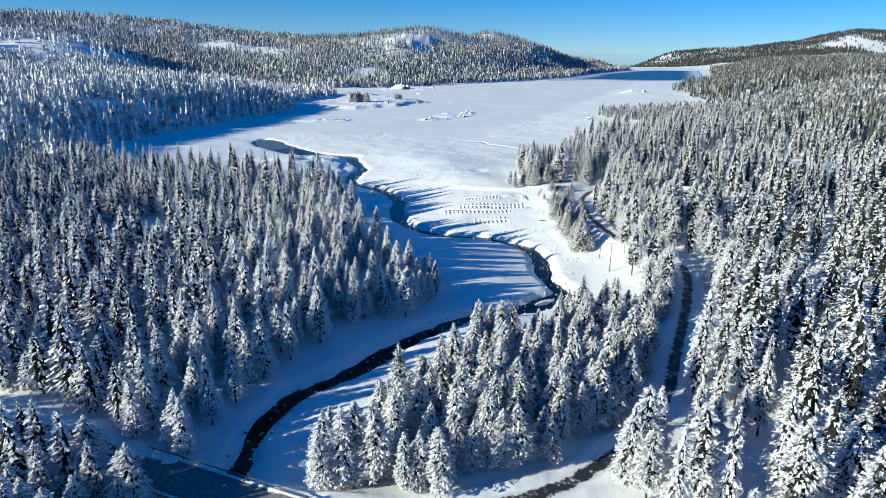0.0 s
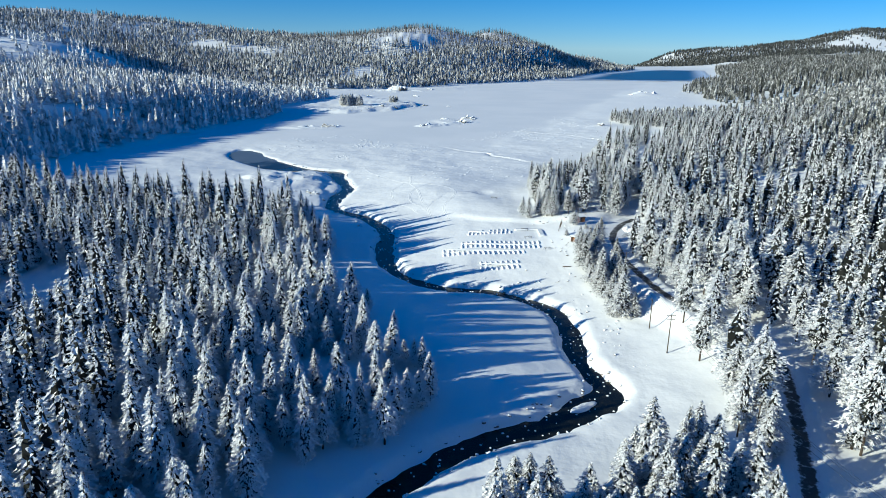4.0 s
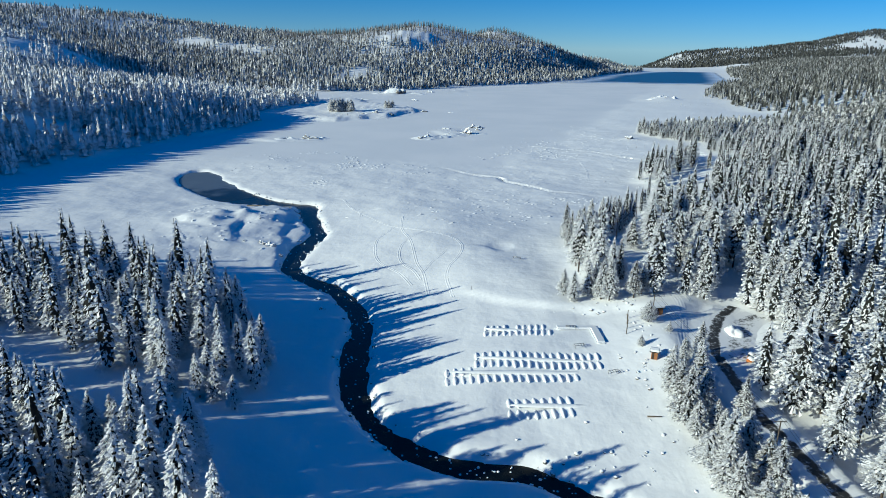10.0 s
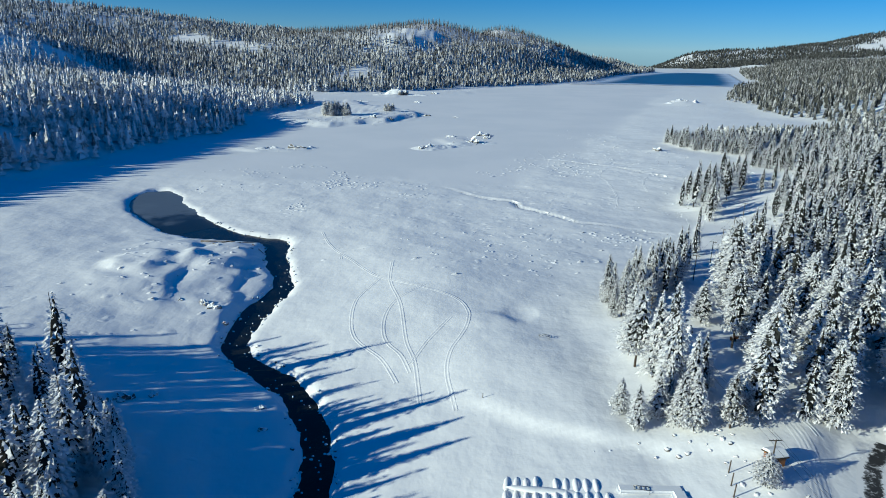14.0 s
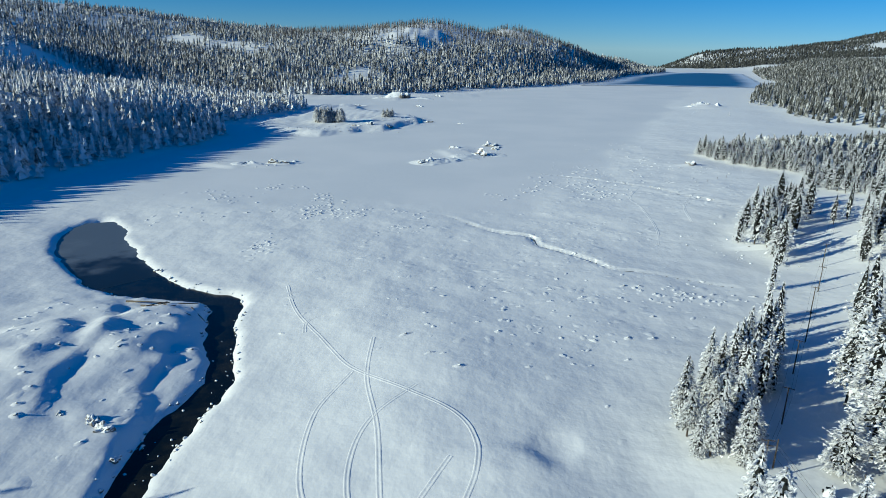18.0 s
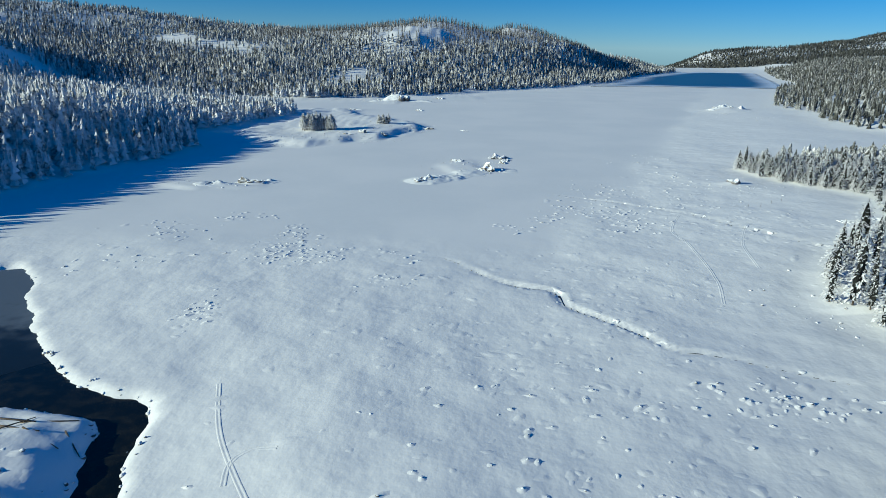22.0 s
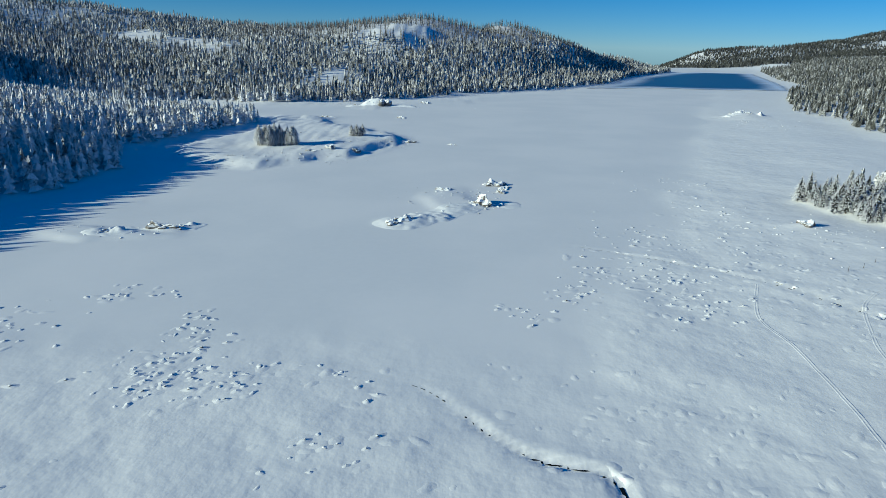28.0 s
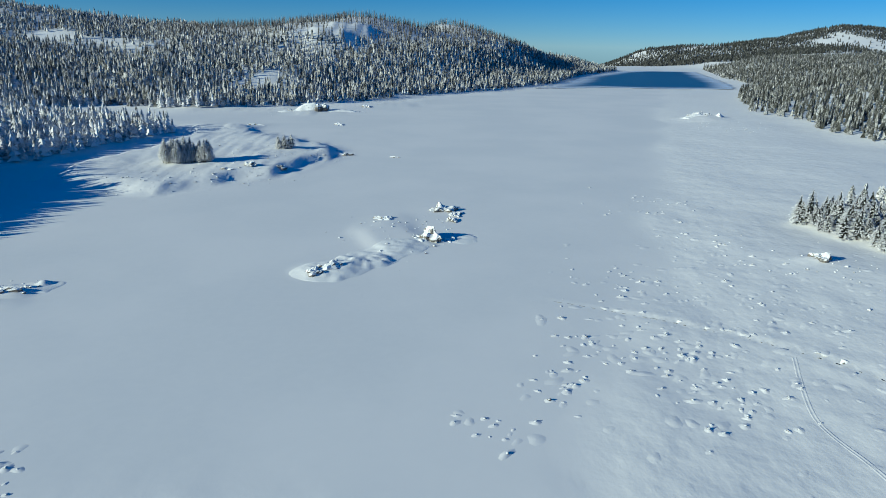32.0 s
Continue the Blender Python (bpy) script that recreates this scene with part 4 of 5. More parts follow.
def dome_shape(seed, rings=5, sides=12, rough=0.18, ridge=0.0):
    """A lumpy half dome of radius one: vertices and quads."""
    off = np.random.RandomState(seed).uniform(0, 50, 2)
    e, a = np.meshgrid(np.arange(rings + 1) / rings * math.pi / 2, 6.2832 * np.arange(sides) / sides, indexing="ij")
    x, y, z = np.cos(e) * np.cos(a), np.cos(e) * np.sin(a), np.sin(e)
    n = fractal(x * 2.2 + off[0], y * 2.2 + off[1], 1.3, 4)
    q = 1 + rough * 2 * n
    z = np.where(e > 0, (z + ridge * n * np.sin(e) * 2) * q, -0.35)
    verts = np.stack([x * q, y * q, z], -1).reshape(-1, 3)
    faces = []
    for k in range(rings):
        for j in range(sides):
            b, c = k * sides + j, k * sides + (j + 1) % sides
            faces.append((b, c, c + sides, b + sides))
    return verts, np.array(faces)


def dome_mesh(name, sx, sy, sz, material, seed, rough=0.18, ridge=0.0, rings=5, sides=12, flat=False):
    v, f = dome_shape(seed, rings, sides, rough, ridge)
    return make_mesh(name, v * np.array([sx, sy, sz]), f, material, not flat, 4)


def many_domes(name, places, material, label, category, flat=False, seed=0):
    """Small lumps too many to count, in one mesh. places: x, y, width, height."""
    shapes = [dome_shape(seed + k, 3, 7, 0.22, 0.3) for k in range(6)]
    p = np.array(places)
    z = ground_height(p[:, 0], p[:, 1])
    r = np.random.RandomState(seed)
    verts, faces, start = [], [], 0
    for (x, y, w, h), g in zip(p, z):
        v, f = shapes[r.randint(6)]
        a = r.uniform(0, 6.28)
        c, s = math.cos(a), math.sin(a)
        long = r.uniform(0.8, 1.5)
        vx, vy = v[:, 0] * w * long, v[:, 1] * w
        verts.append(np.stack([vx * c - vy * s + x, vx * s + vy * c + y, v[:, 2] * h + g - 0.05], -1))
        faces.append(f + start)
        start += len(v)
    tagged(new(name, make_mesh(name, np.concatenate(verts), np.concatenate(faces), material, not flat, 4)), label, category, kind="stuff")


def many_drifts(name, places, label, seed, wind=0.6):
    """Soft snow mounds that run out level into the ground, in one mesh. places: x, y, reach, height."""
    r = np.random.RandomState(seed)
    p = np.array(places)
    rings, sides = 4, 9
    turn = wind + r.normal(0, 0.4, len(p))
    long, off = r.uniform(1.0, 1.9, len(p)), r.uniform(0, 6.28, len(p))
    u, a = np.meshgrid(np.array([0.0, 0.3, 0.55, 0.8, 1.0]), 6.2832 * np.arange(sides) / sides, indexing="ij")
    wave = 1 + 0.2 * np.sin(2 * a[None] + off[:, None, None]) + 0.12 * np.sin(3 * a[None] - 2 * off[:, None, None])
    lx, ly = u * np.cos(a) * wave * (p[:, 2] * long)[:, None, None], u * np.sin(a) * wave * p[:, 2][:, None, None]
    c, s = np.cos(turn)[:, None, None], np.sin(turn)[:, None, None]
    x, y = lx * c - ly * s + p[:, 0][:, None, None], lx * s + ly * c + p[:, 1][:, None, None]
    z = ground_height(x.ravel(), y.ravel()).reshape(x.shape) + p[:, 3][:, None, None] * ((1 - u ** 2) ** 2)[None] - 0.05 * u[None] ** 4 + 0.01
    k = np.arange(rings)[:, None] * sides
    j = np.arange(sides)[None, :]
    f = np.stack([k + j, k + sides + j, k + sides + (j + 1) % sides, k + (j + 1) % sides], -1).reshape(-1, 4)
    n = (rings + 1) * sides
    faces = (f[None] + (np.arange(len(p)) * n)[:, None, None]).reshape(-1, 4)
    me = make_mesh(name, np.stack([x, y, z], -1).reshape(-1, 3), faces, SNOW, True, 4)
    me.attributes["flats"].data.foreach_set("value", flats_mask(x.ravel(), y.ravel()).astype(np.float32))
    tagged(new(name, me), label, "drifts", kind="stuff")


# Floating docks hauled ashore and buried: spine ends, number of slips on each side.
FINGER = dome_mesh("finger", 0.52, 2.3, 0.42, SNOW, 3, 0.08)


def dock(ax, ay, bx, by, upper, lower, spacing):
    turn = math.degrees(math.atan2(by - ay, bx - ax))
    z = level((ax + bx) / 2, (ay + by) / 2)
    root = thing("buried_dock", ax, ay, z, turn, "boat dock buried in snow on the shore flat", "dock", "buried docks")
    inv = root.matrix_basis.inverted()
    length = math.hypot(bx - ax, by - ay)
    part("walkway", dome_mesh("walkway", length / 2, 0.85, 0.42, SNOW, 9, 0.05), root, "", Matrix.Translation((length / 2, 0, level((ax + bx) / 2, (ay + by) / 2) - z)))
    r = random.Random(int(ax * 10 + ay))
    for side, slots in ((1, upper), (-1, lower)):
        for k in slots:
            local = Vector((0.6 + k * spacing, side * 1.95, 0))
            w = root.matrix_basis @ local
            part("finger", FINGER, root, "", Matrix.LocRotScale((local.x, local.y, level(w.x, w.y) - z - 0.03),
                 Euler((0, 0, r.uniform(-0.06, 0.06))), (r.uniform(0.9, 1.1), r.uniform(0.85, 1.1), r.uniform(0.75, 1.2))))


dock(12, 334.5, 31, 332, [0, 1, 2, 3, 5, 6, 7, 8, 9], range(11), 1.75)
dock(8.5, 317, 41, 315, range(17), range(17), 1.9)
dock(1, 310.3, 42, 310.6, range(4), range(17), 1.95)
dock(15, 297.5, 41, 297, range(8), range(8), 1.95)
dock(180, 662, 205, 664, range(9), range(9), 2.4)
dock(178, 650, 204, 652, range(9), range(9), 2.4)

berm = thing("snow_berm", 31.4, 332.5, level(38, 331), 0, "angular snow-covered dock section with a sharp corner", "snowbank")
part("arm", box_mesh("arm", 11.5, 2.2, 0.8, SNOW, 0.38, 6.0, 0, -0.2), berm)
part("arm", box_mesh("arm", 2.7, 9.5, 1.0, SNOW, 0.45, 10.6, -5.2, -0.2), berm)


def boat_rack(x, y, turn):
    root = thing("boat_rack", x, y, level(x, y), turn, "small bare metal boat rack standing in the snow", "rack", "boat racks")
    for k in range(4):
        part("rail", rod_mesh("rail", (-1.2 + 0.8 * k, -0.55, 0.75), (-1.2 + 0.8 * k, 0.55, 0.75), 0.05, 0.05, STEEL), root)
    for sx in (-1.3, 1.3):
        for sy in (-0.5, 0.5):
            part("leg", rod_mesh("leg", (sx, sy, -0.3), (sx, sy, 0.8), 0.05, 0.05, STEEL), root)
    for sy in (-0.5, 0.5):
        part("side_bar", rod_mesh("side_bar", (-1.4, sy, 0.8), (1.4, sy, 0.8), 0.06, 0.06, STEEL), root)


boat_rack(35.8, 332.2, -8)
boat_rack(36, 321.5, 12)
boat_rack(42, 309, 20)
boat_rack(28, 396, -15)
for k, (x, y) in enumerate([(49.2, 326), (50.2, 329), (51, 332), (52, 335.5)]):
    post = tagged(new("wooden_post", rod_mesh("wooden_post", (x, y, level(x, y) - 0.5), (x + 0.1, y, level(x, y) + 2.6), 0.13, 0.1, TIMBER)),
                  "dark round timber post standing in deep snow", "post", "timber posts by the shore")
for x, y, h in [(10, 365, 1.2), (150, 690, 2.0), (158, 694, 1.8), (166, 700, 2.0), (174, 706, 1.9)]:
    tagged(new("marker_stake", rod_mesh("marker_stake", (x, y, level(x, y) - 0.3), (x, y, level(x, y) + h), 0.08, 0.06, TIMBER)),
           "thin dark stake poking out of the snow", "stake", "stakes on the flat")


WALNUT = plain_material("brown_stained_boards", (0.10, 0.05, 0.024), (0.2, 0.105, 0.05), 2.2, 0.75, 0.4, 0.02, stretch=(1, 1, 8))


def snowy_building(name, x, y, turn, wide, deep, tall, rise, wall_mat, label, category, windows=2):
    """Four walls, gable roof under thick snow, door and windows."""
    z = level(x, y) - 0.1
    root = thing(name, x, y, z, turn, label, category)
    t = 0.15
    part("wall", box_mesh("wall", wide, t, tall, wall_mat, 0.01, 0, -deep / 2), root)
    part("wall", box_mesh("wall", wide, t, tall, wall_mat, 0.01, 0, deep / 2), root)
    part("wall", box_mesh("wall", t, deep - t - 0.01, tall, wall_mat, 0.01, -wide / 2 + t / 2), root)
    part("wall", box_mesh("wall", t, deep - t - 0.01, tall, wall_mat, 0.01, wide / 2 - t / 2), root)
    for name2, mat, thick, over, up in (("roof", DARK_WALL, 0.14, 0.45, 0.0), ("snow_cap", SNOW, 0.5, 0.38, 0.15)):
        v = []
        for zz in (0, thick):
            for sx in (-1, 1):
                for sy, h in ((-1, 0), (0, rise), (1, 0)):
                    v.append((sx * (wide / 2 + over), sy * (deep / 2 + over), tall + h + zz + up))
        f = [(0, 1, 4, 3), (1, 2, 5, 4), (6, 9, 10, 7), (7, 10, 11, 8), (0, 3, 9, 6), (2, 8, 11, 5), (0, 6, 7, 1), (1, 7, 8, 2), (3, 4, 10, 9), (4, 5, 11, 10)]
        me = bpy.data.meshes.new(name2)
        me.from_pydata(v, [], f)
        bm = bmesh.new()
        bm.from_mesh(me)
        bmesh.ops.recalc_face_normals(bm, faces=bm.faces)
        bmesh.ops.bevel(bm, geom=list(bm.edges), offset=thick * 0.3, segments=2, affect="EDGES")
        bm.to_mesh(me)
        bm.free()
        me.materials.append(mat)
        part(name2, me, root, "thick rounded layer of snow" if mat is SNOW else "")
    part("door", box_mesh("door", min(0.95, wide * 0.35), 0.08, min(2.0, tall - 0.15), DARK_WALL, 0.01, -wide * 0.22, -deep / 2 - 0.11), root, "dark plank door")
    for k in range(windows):
        wx = wide * (0.05 + 0.28 * k)
        win = part("window", box_mesh("window", 1.0, 0.07, 0.9, TIMBER, 0.01, wx, -deep / 2 - 0.11, 1.0), root)
        part("pane", box_mesh("pane", 0.84, 0.03, 0.74, GLAZING, 0.0, wx, -deep / 2 - 0.16, 1.08), win, "dark glass pane")


snowy_building("hut", 60.5, 337, 12, 2.6, 2.3, 2.1, 0.5, CEDAR, "small orange cedar hut under a snow cap beside a pole", "hut", 0)
snowy_building("booth", 52.6, 313, -20, 1.5, 1.4, 1.9, 0.25, CEDAR, "narrow orange-brown timber booth in the snow", "booth", 0)
snowy_building("cabin", 89.5, 314, -25, 7.0, 6.0, 2.6, 2.6, WALNUT, "brown timber cabin with a steep snow-loaded gable roof", "cabin", 1)
snowy_building("cabin", 99.5, 313, 5, 6.0, 5.0, 2.6, 1.6, WALNUT, "low brown timber cabin behind pines at the yard", "cabin", 2)
snowy_building("lodge", 115, 312, -12, 9.0, 7.5, 2.8, 2.0, DARK_WALL, "dark-walled cabin under thick roof snow in the pine woods", "cabin", 2)
snowy_building("shed", 112, 236, 20, 5.0, 4.0, 2.4, 1.0, DARK_WALL, "dark shed half hidden by snowy pines", "shed", 1)


def utility_pole(x, y, tall, turn, arms):
    z = level(x, y)
    root = thing("utility_pole", x, y, z, turn, "dark wooden power pole with cross-arm above the snow", "utility pole", "power poles along the shore")
    part("shaft", rod_mesh("shaft", (0, 0, -1), (0, 0, tall), 0.17, 0.11, TIMBER), root)
    for k in range(arms):
        h = tall - 0.35 - 1.0 * k
        arm = part("cross_arm", box_mesh("cross_arm", 2.3, 0.12, 0.14, TIMBER, 0.01, 0, 0.16, h), root)
        for px in (-1.05, -0.45, 0.45, 1.05):
            part("insulator", rod_mesh("insulator", (px, 0.16, h + 0.14), (px, 0.16, h + 0.34), 0.05, 0.035, CONCRETE, 6), arm, "pale ceramic insulator")
    return Vector((x, y, z + tall - 0.1)), math.radians(turn)


LINE = [(66, 97, 10.5), (69, 131, 10.5), (61, 176, 10.5), (61, 225, 11), (61.5, 271, 10.5), (58.4, 334, 7), (57, 400, 8.5), (71, 421, 8.5), (86, 446, 9), (100, 467, 9),
        (113, 489, 9), (126, 509, 9), (142, 536, 9), (172, 584, 9)]
tops = []
for k, (x, y, h) in enumerate(LINE):
    a, b = LINE[max(k - 1, 0)], LINE[min(k + 1, len(LINE) - 1)]
    tops.append(utility_pole(x, y, h, math.degrees(math.atan2(b[1] - a[1], b[0] - a[0])) - 90, 2 if k in (3, 6) else 1))
utility_pole(61, 404, 6, 0, 0)
utility_pole(61, 240.5, 9, 80, 1)
for (a, ta), (b, tb) in zip(tops, tops[1:]):
    span = new("power_line")
    span.matrix_basis = Matrix.Translation(a)
    tagged(span, "thin sagging overhead wires between two poles", "power line", "overhead wires")
    for off in (-1.05, 0.45, 1.05):
        p = a + Vector((math.cos(ta) * off, math.sin(ta) * off, 0)) - a
        q = b + Vector((math.cos(tb) * off, math.sin(tb) * off, 0)) - a
        v, f = [], []
        for k in range(11):
            t = k / 10
            c = p.lerp(q, t) - Vector((0, 0, 4 * t * (1 - t) * 0.9))
            v.extend([(c.x - 0.02, c.y, c.z), (c.x + 0.02, c.y, c.z), (c.x, c.y, c.z + 0.035)])
            if k:
                for j in range(3):
                    i, n = 3 * (k - 1) + j, 3 * (k - 1) + (j + 1) % 3
                    f.append((i, n, n + 3, i + 3))
        part("wire", make_mesh("wire", v, f, RUBBER, True, 4), span)


def snowed_car(x, y, turn):
    root = thing("parked_car", x, y, level(x, y), turn, "parked car buried under a thick white snow cover", "car")
    part("body", dome_mesh("body", 2.1, 0.95, 1.15, SNOW, 5, 0.05, rings=6, sides=16), root, "body hidden by snow")
    part("cabin", dome_mesh("cabin", 1.2, 0.8, 1.75, SNOW, 6, 0.05, rings=6, sides=14), root)
    part("windscreen", box_mesh("windscreen", 0.05, 1.1, 0.4, GLAZING, 0.02, 1.12, 0, 0.95), root, "cleared dark windscreen")
    for sx in (-1.3, 1.3):
        for sy in (-0.8, 0.8):
            wheel = part("wheel", rod_mesh("wheel", (sx, sy - 0.1, 0.3), (sx, sy + 0.1, 0.3), 0.32, 0.32, RUBBER, 14), root)
            part("rim", rod_mesh("rim", (sx, sy - 0.12, 0.3), (sx, sy + 0.12, 0.3), 0.18, 0.18, STEEL, 10), wheel)


snowed_car(66, 395, 70)


def pickup(x, y, turn):
    root = thing("pickup_truck", x, y, level(x, y), turn, "small red pickup truck with a snowy roof in the yard", "truck")
    part("body", box_mesh("body", 4.4, 1.7, 0.75, RUST_PAINT, 0.12, 0, 0, 0.4), root)
    part("cabin", box_mesh("cabin", 1.7, 1.5, 0.7, GLAZING, 0.15, 0.2, 0, 1.1), root, "dark glazed cabin")
    part("snow_cap", dome_mesh("snow_cap", 0.9, 0.75, 0.35, SNOW, 8, 0.05), root, "", Matrix.Translation((0.2, 0, 1.78)))
    part("load", dome_mesh("load", 0.9, 0.8, 0.5, SNOW, 12, 0.1), root, "snow heaped on the load bed", Matrix.Translation((-1.35, 0, 1.1)))
    for sx in (-1.35, 1.4):
        for sy in (-0.75, 0.75):
            wheel = part("wheel", rod_mesh("wheel", (sx, sy - 0.12, 0.34), (sx, sy + 0.12, 0.34), 0.36, 0.36, RUBBER, 14), root)
            part("rim", rod_mesh("rim", (sx, sy - 0.14, 0.34), (sx, sy + 0.14, 0.34), 0.2, 0.2, STEEL, 10), wheel)


pickup(76, 312, 60)
mound = tagged(new("snow_mound", dome_mesh("snow_mound", 3.6, 2.4, 1.5, SNOW, 31, 0.25, 0.3, 7, 18)), "ploughed heap of snow in the middle of the yard", "snow mound")
mound.matrix_basis = pose(78.4, 327, level(78.4, 327) - 0.1, 0, 0, 65)
bar = tagged(new("gravel_bar", dome_mesh("gravel_bar", 4.2, 1.7, 0.75, SNOW, 33, 0.2, 0.2, 6, 18)), "small snow-covered gravel bar in the river bend", "gravel bar")
bar.matrix_basis = pose(34.2, 203, WATER_Z - 0.05, 0, 0, 38)


def tractor(x, y, turn):
    root = thing("tractor", x, y, level(x, y), turn, "small orange tractor with snow on its bonnet", "tractor")
    part("bonnet", box_mesh("bonnet", 1.5, 0.8, 0.7, RUST_PAINT, 0.1, 0.6, 0, 0.6), root)
    part("cab", box_mesh("cab", 1.1, 1.0, 1.2, GLAZING, 0.08, -0.6, 0, 0.9), root, "dark glazed cab")
    part("roof", box_mesh("roof", 1.3, 1.2, 0.25, RUST_PAINT, 0.08, -0.6, 0, 2.1), root, "orange cab roof")
    part("snow_cap", dome_mesh("snow_cap", 0.7, 0.62, 0.3, SNOW, 8, 0.05), root, "", Matrix.Translation((-0.6, 0, 2.33)))
    part("bucket", box_mesh("bucket", 0.5, 1.5, 0.6, RUST_PAINT, 0.06, 1.8, 0, 0.1), root)
    for sx, r in ((-0.7, 0.62), (1.0, 0.42)):
        for sy in (-0.62, 0.62):
            wheel = part("wheel", rod_mesh("wheel", (sx, sy - 0.16, r - 0.05), (sx, sy + 0.16, r - 0.05), r, r, RUBBER, 16), root)
            part("rim", rod_mesh("rim", (sx, sy - 0.18, r - 0.05), (sx, sy + 0.18, r - 0.05), r * 0.5, r * 0.5, STEEL, 10), wheel)


tractor(76, 388, 160)


def bridge():
    """The road crosses the river on a slab between two low parapets."""
    root = thing("road_bridge", -41, 96, 4.7, 16, "low concrete road bridge with snow-lined guard rails", "bridge")
    root.matrix_basis = pose(-41, 96.3, 5.0, 0, 0, -23)
    part("deck", box_mesh("deck", 34, 9.0, 0.8, CONCRETE, 0.05, 0, 0, -0.84), root)
    for s in (-1, 1):
        part("kerb", box_mesh("kerb", 36, 0.5, 0.4, SNOW, 0.12, 0, s * 4.2, 0.0), root, "kerb under a ridge of snow")
        part("guard_rail", box_mesh("guard_rail", 36, 0.07, 0.3, STEEL, 0.02, 0, s * 4.35, 0.75), root)
        for k in range(10):
            part("rail_post", box_mesh("rail_post", 0.14, 0.14, 1.05, TIMBER, 0.02, -17 + 3.75 * k, s * 4.45, -0.1), root)
        part("abutment", box_mesh("abutment", 3.0, 9.0, 6.5, CONCRETE, 0.05, s * 11.0, 0, -7.3), root)


bridge()

# Rocky islets and boulders with snow lying on them.
def outcrop(name, x, y, sx, sy, sz, turn, seed, label, group=""):
    me = dome_mesh(name, sx * 1.15, sy * 1.15, sz * 0.8, ROCK, seed, 0.40, 0.5, 10, 26, True)
    ob = new(name, me)
    ob.matrix_basis = pose(x, y, level(x, y) - 0.15, 0, 0, turn)
    tagged(ob, label, "rock", group)


for k, (x, y, sx, sy, sz) in enumerate([(-13, 754, 5.5, 3.2, 2.0), (-17, 749, 3.2, 2.4, 1.4), (25, 791, 7.0, 4.0, 2.6), (33, 788, 3.0, 2.0, 1.2), (20, 786, 2.4, 1.6, 1.0),
                                        (33, 840, 6.5, 4.5, 2.4), (39, 831, 4.5, 2.5, 1.3), (36, 820, 3.0, 2.2, 1.2), (5, 822, 3.6, 2.4, 1.5), (9, 781, 2.6, 1.8, 1.2),
                                        (4, 772, 1.8, 1.3, 0.8), (-5, 764, 1.8, 1.6, 1.0)]):
    outcrop("islet_rock", x, y, sx, sy, sz, 25 + 40 * k, 60 + k, "snow-capped granite outcrop on a low lake islet", "islet rocks")
for k, (x, y, sx, sy, sz) in enumerate([(-113, 733, 5, 2.6, 1.6), (-106, 738, 3, 1.6, 1.0), (-132, 726, 5, 2, 1.2), (-58, 940, 4, 2.4, 1.6), (-76, 935, 4.5, 2.6, 1.8), (-88, 926, 3.5, 2.2, 1.4),
                                        (-24, 1001, 6, 2.6, 1.4), (-100, 1300, 5, 3, 2), (-70, 1303, 9, 8, 5.5), (-20, 1368, 7, 4, 2.2), (-50, 1308, 6, 2.5, 1.2), (12, 992, 3, 1.5, 0.7),
                                        (362, 1262, 9, 5, 3.0), (350, 1258, 6, 4, 1.8), (168, 752, 3.4, 2.4, 1.4), (-40, 1180, 6, 3, 1.4), (-120, 1172, 9, 4, 1.8)]):
    outcrop("shore_rock", x, y, sx, sy, sz, 31 * k, 80 + k, "snow-covered boulder breaking the level lake snow", "shore rocks")
for k, (x, y, sx, sy, sz) in enumerate([(-69, 363, 2.2, 1.5, 1.3), (-73, 361, 1.4, 1.1, 0.9), (-64, 366, 1.1, 0.8, 0.6), (-73, 423, 1.6, 1.1, 1.0), (-69, 420, 1.7, 1.2, 1.0), (-61, 418, 1.3, 0.9, 0.8),
                                        (-81, 425, 0.9, 0.7, 0.6), (-63, 412, 0.8, 0.7, 0.6), (-40, 366, 1.2, 0.9, 0.8), (-37, 357, 1.0, 0.8, 0.7)]):
    outcrop("boulder", x, y, sx, sy, sz, 47 * k, 120 + k, "dark boulder with a snow cap near the river", "river boulders")


def log(ax, ay, bx, by, r):
    za, zb = level(ax, ay) + r, level(bx, by) + r
    tagged(new("driftwood_log", rod_mesh("driftwood_log", (ax, ay, za), (bx, by, zb), r, r * 0.5, TIMBER, 7)),
           "bare grey driftwood log stranded on the river bend", "log", "driftwood logs")


for ax, ay, bx, by, r in [(-99, 492, -84, 489, 0.3), (-93, 489, -80, 484, 0.25), (-88, 490, -76, 491, 0.22), (-84, 485, -74, 480, 0.22),
                          (-90, 486, -86, 492, 0.18), (-76, 486, -70, 480, 0.2), (45, 292, 48, 291.5, 0.2)]:
    log(ax, ay, bx, by, r)

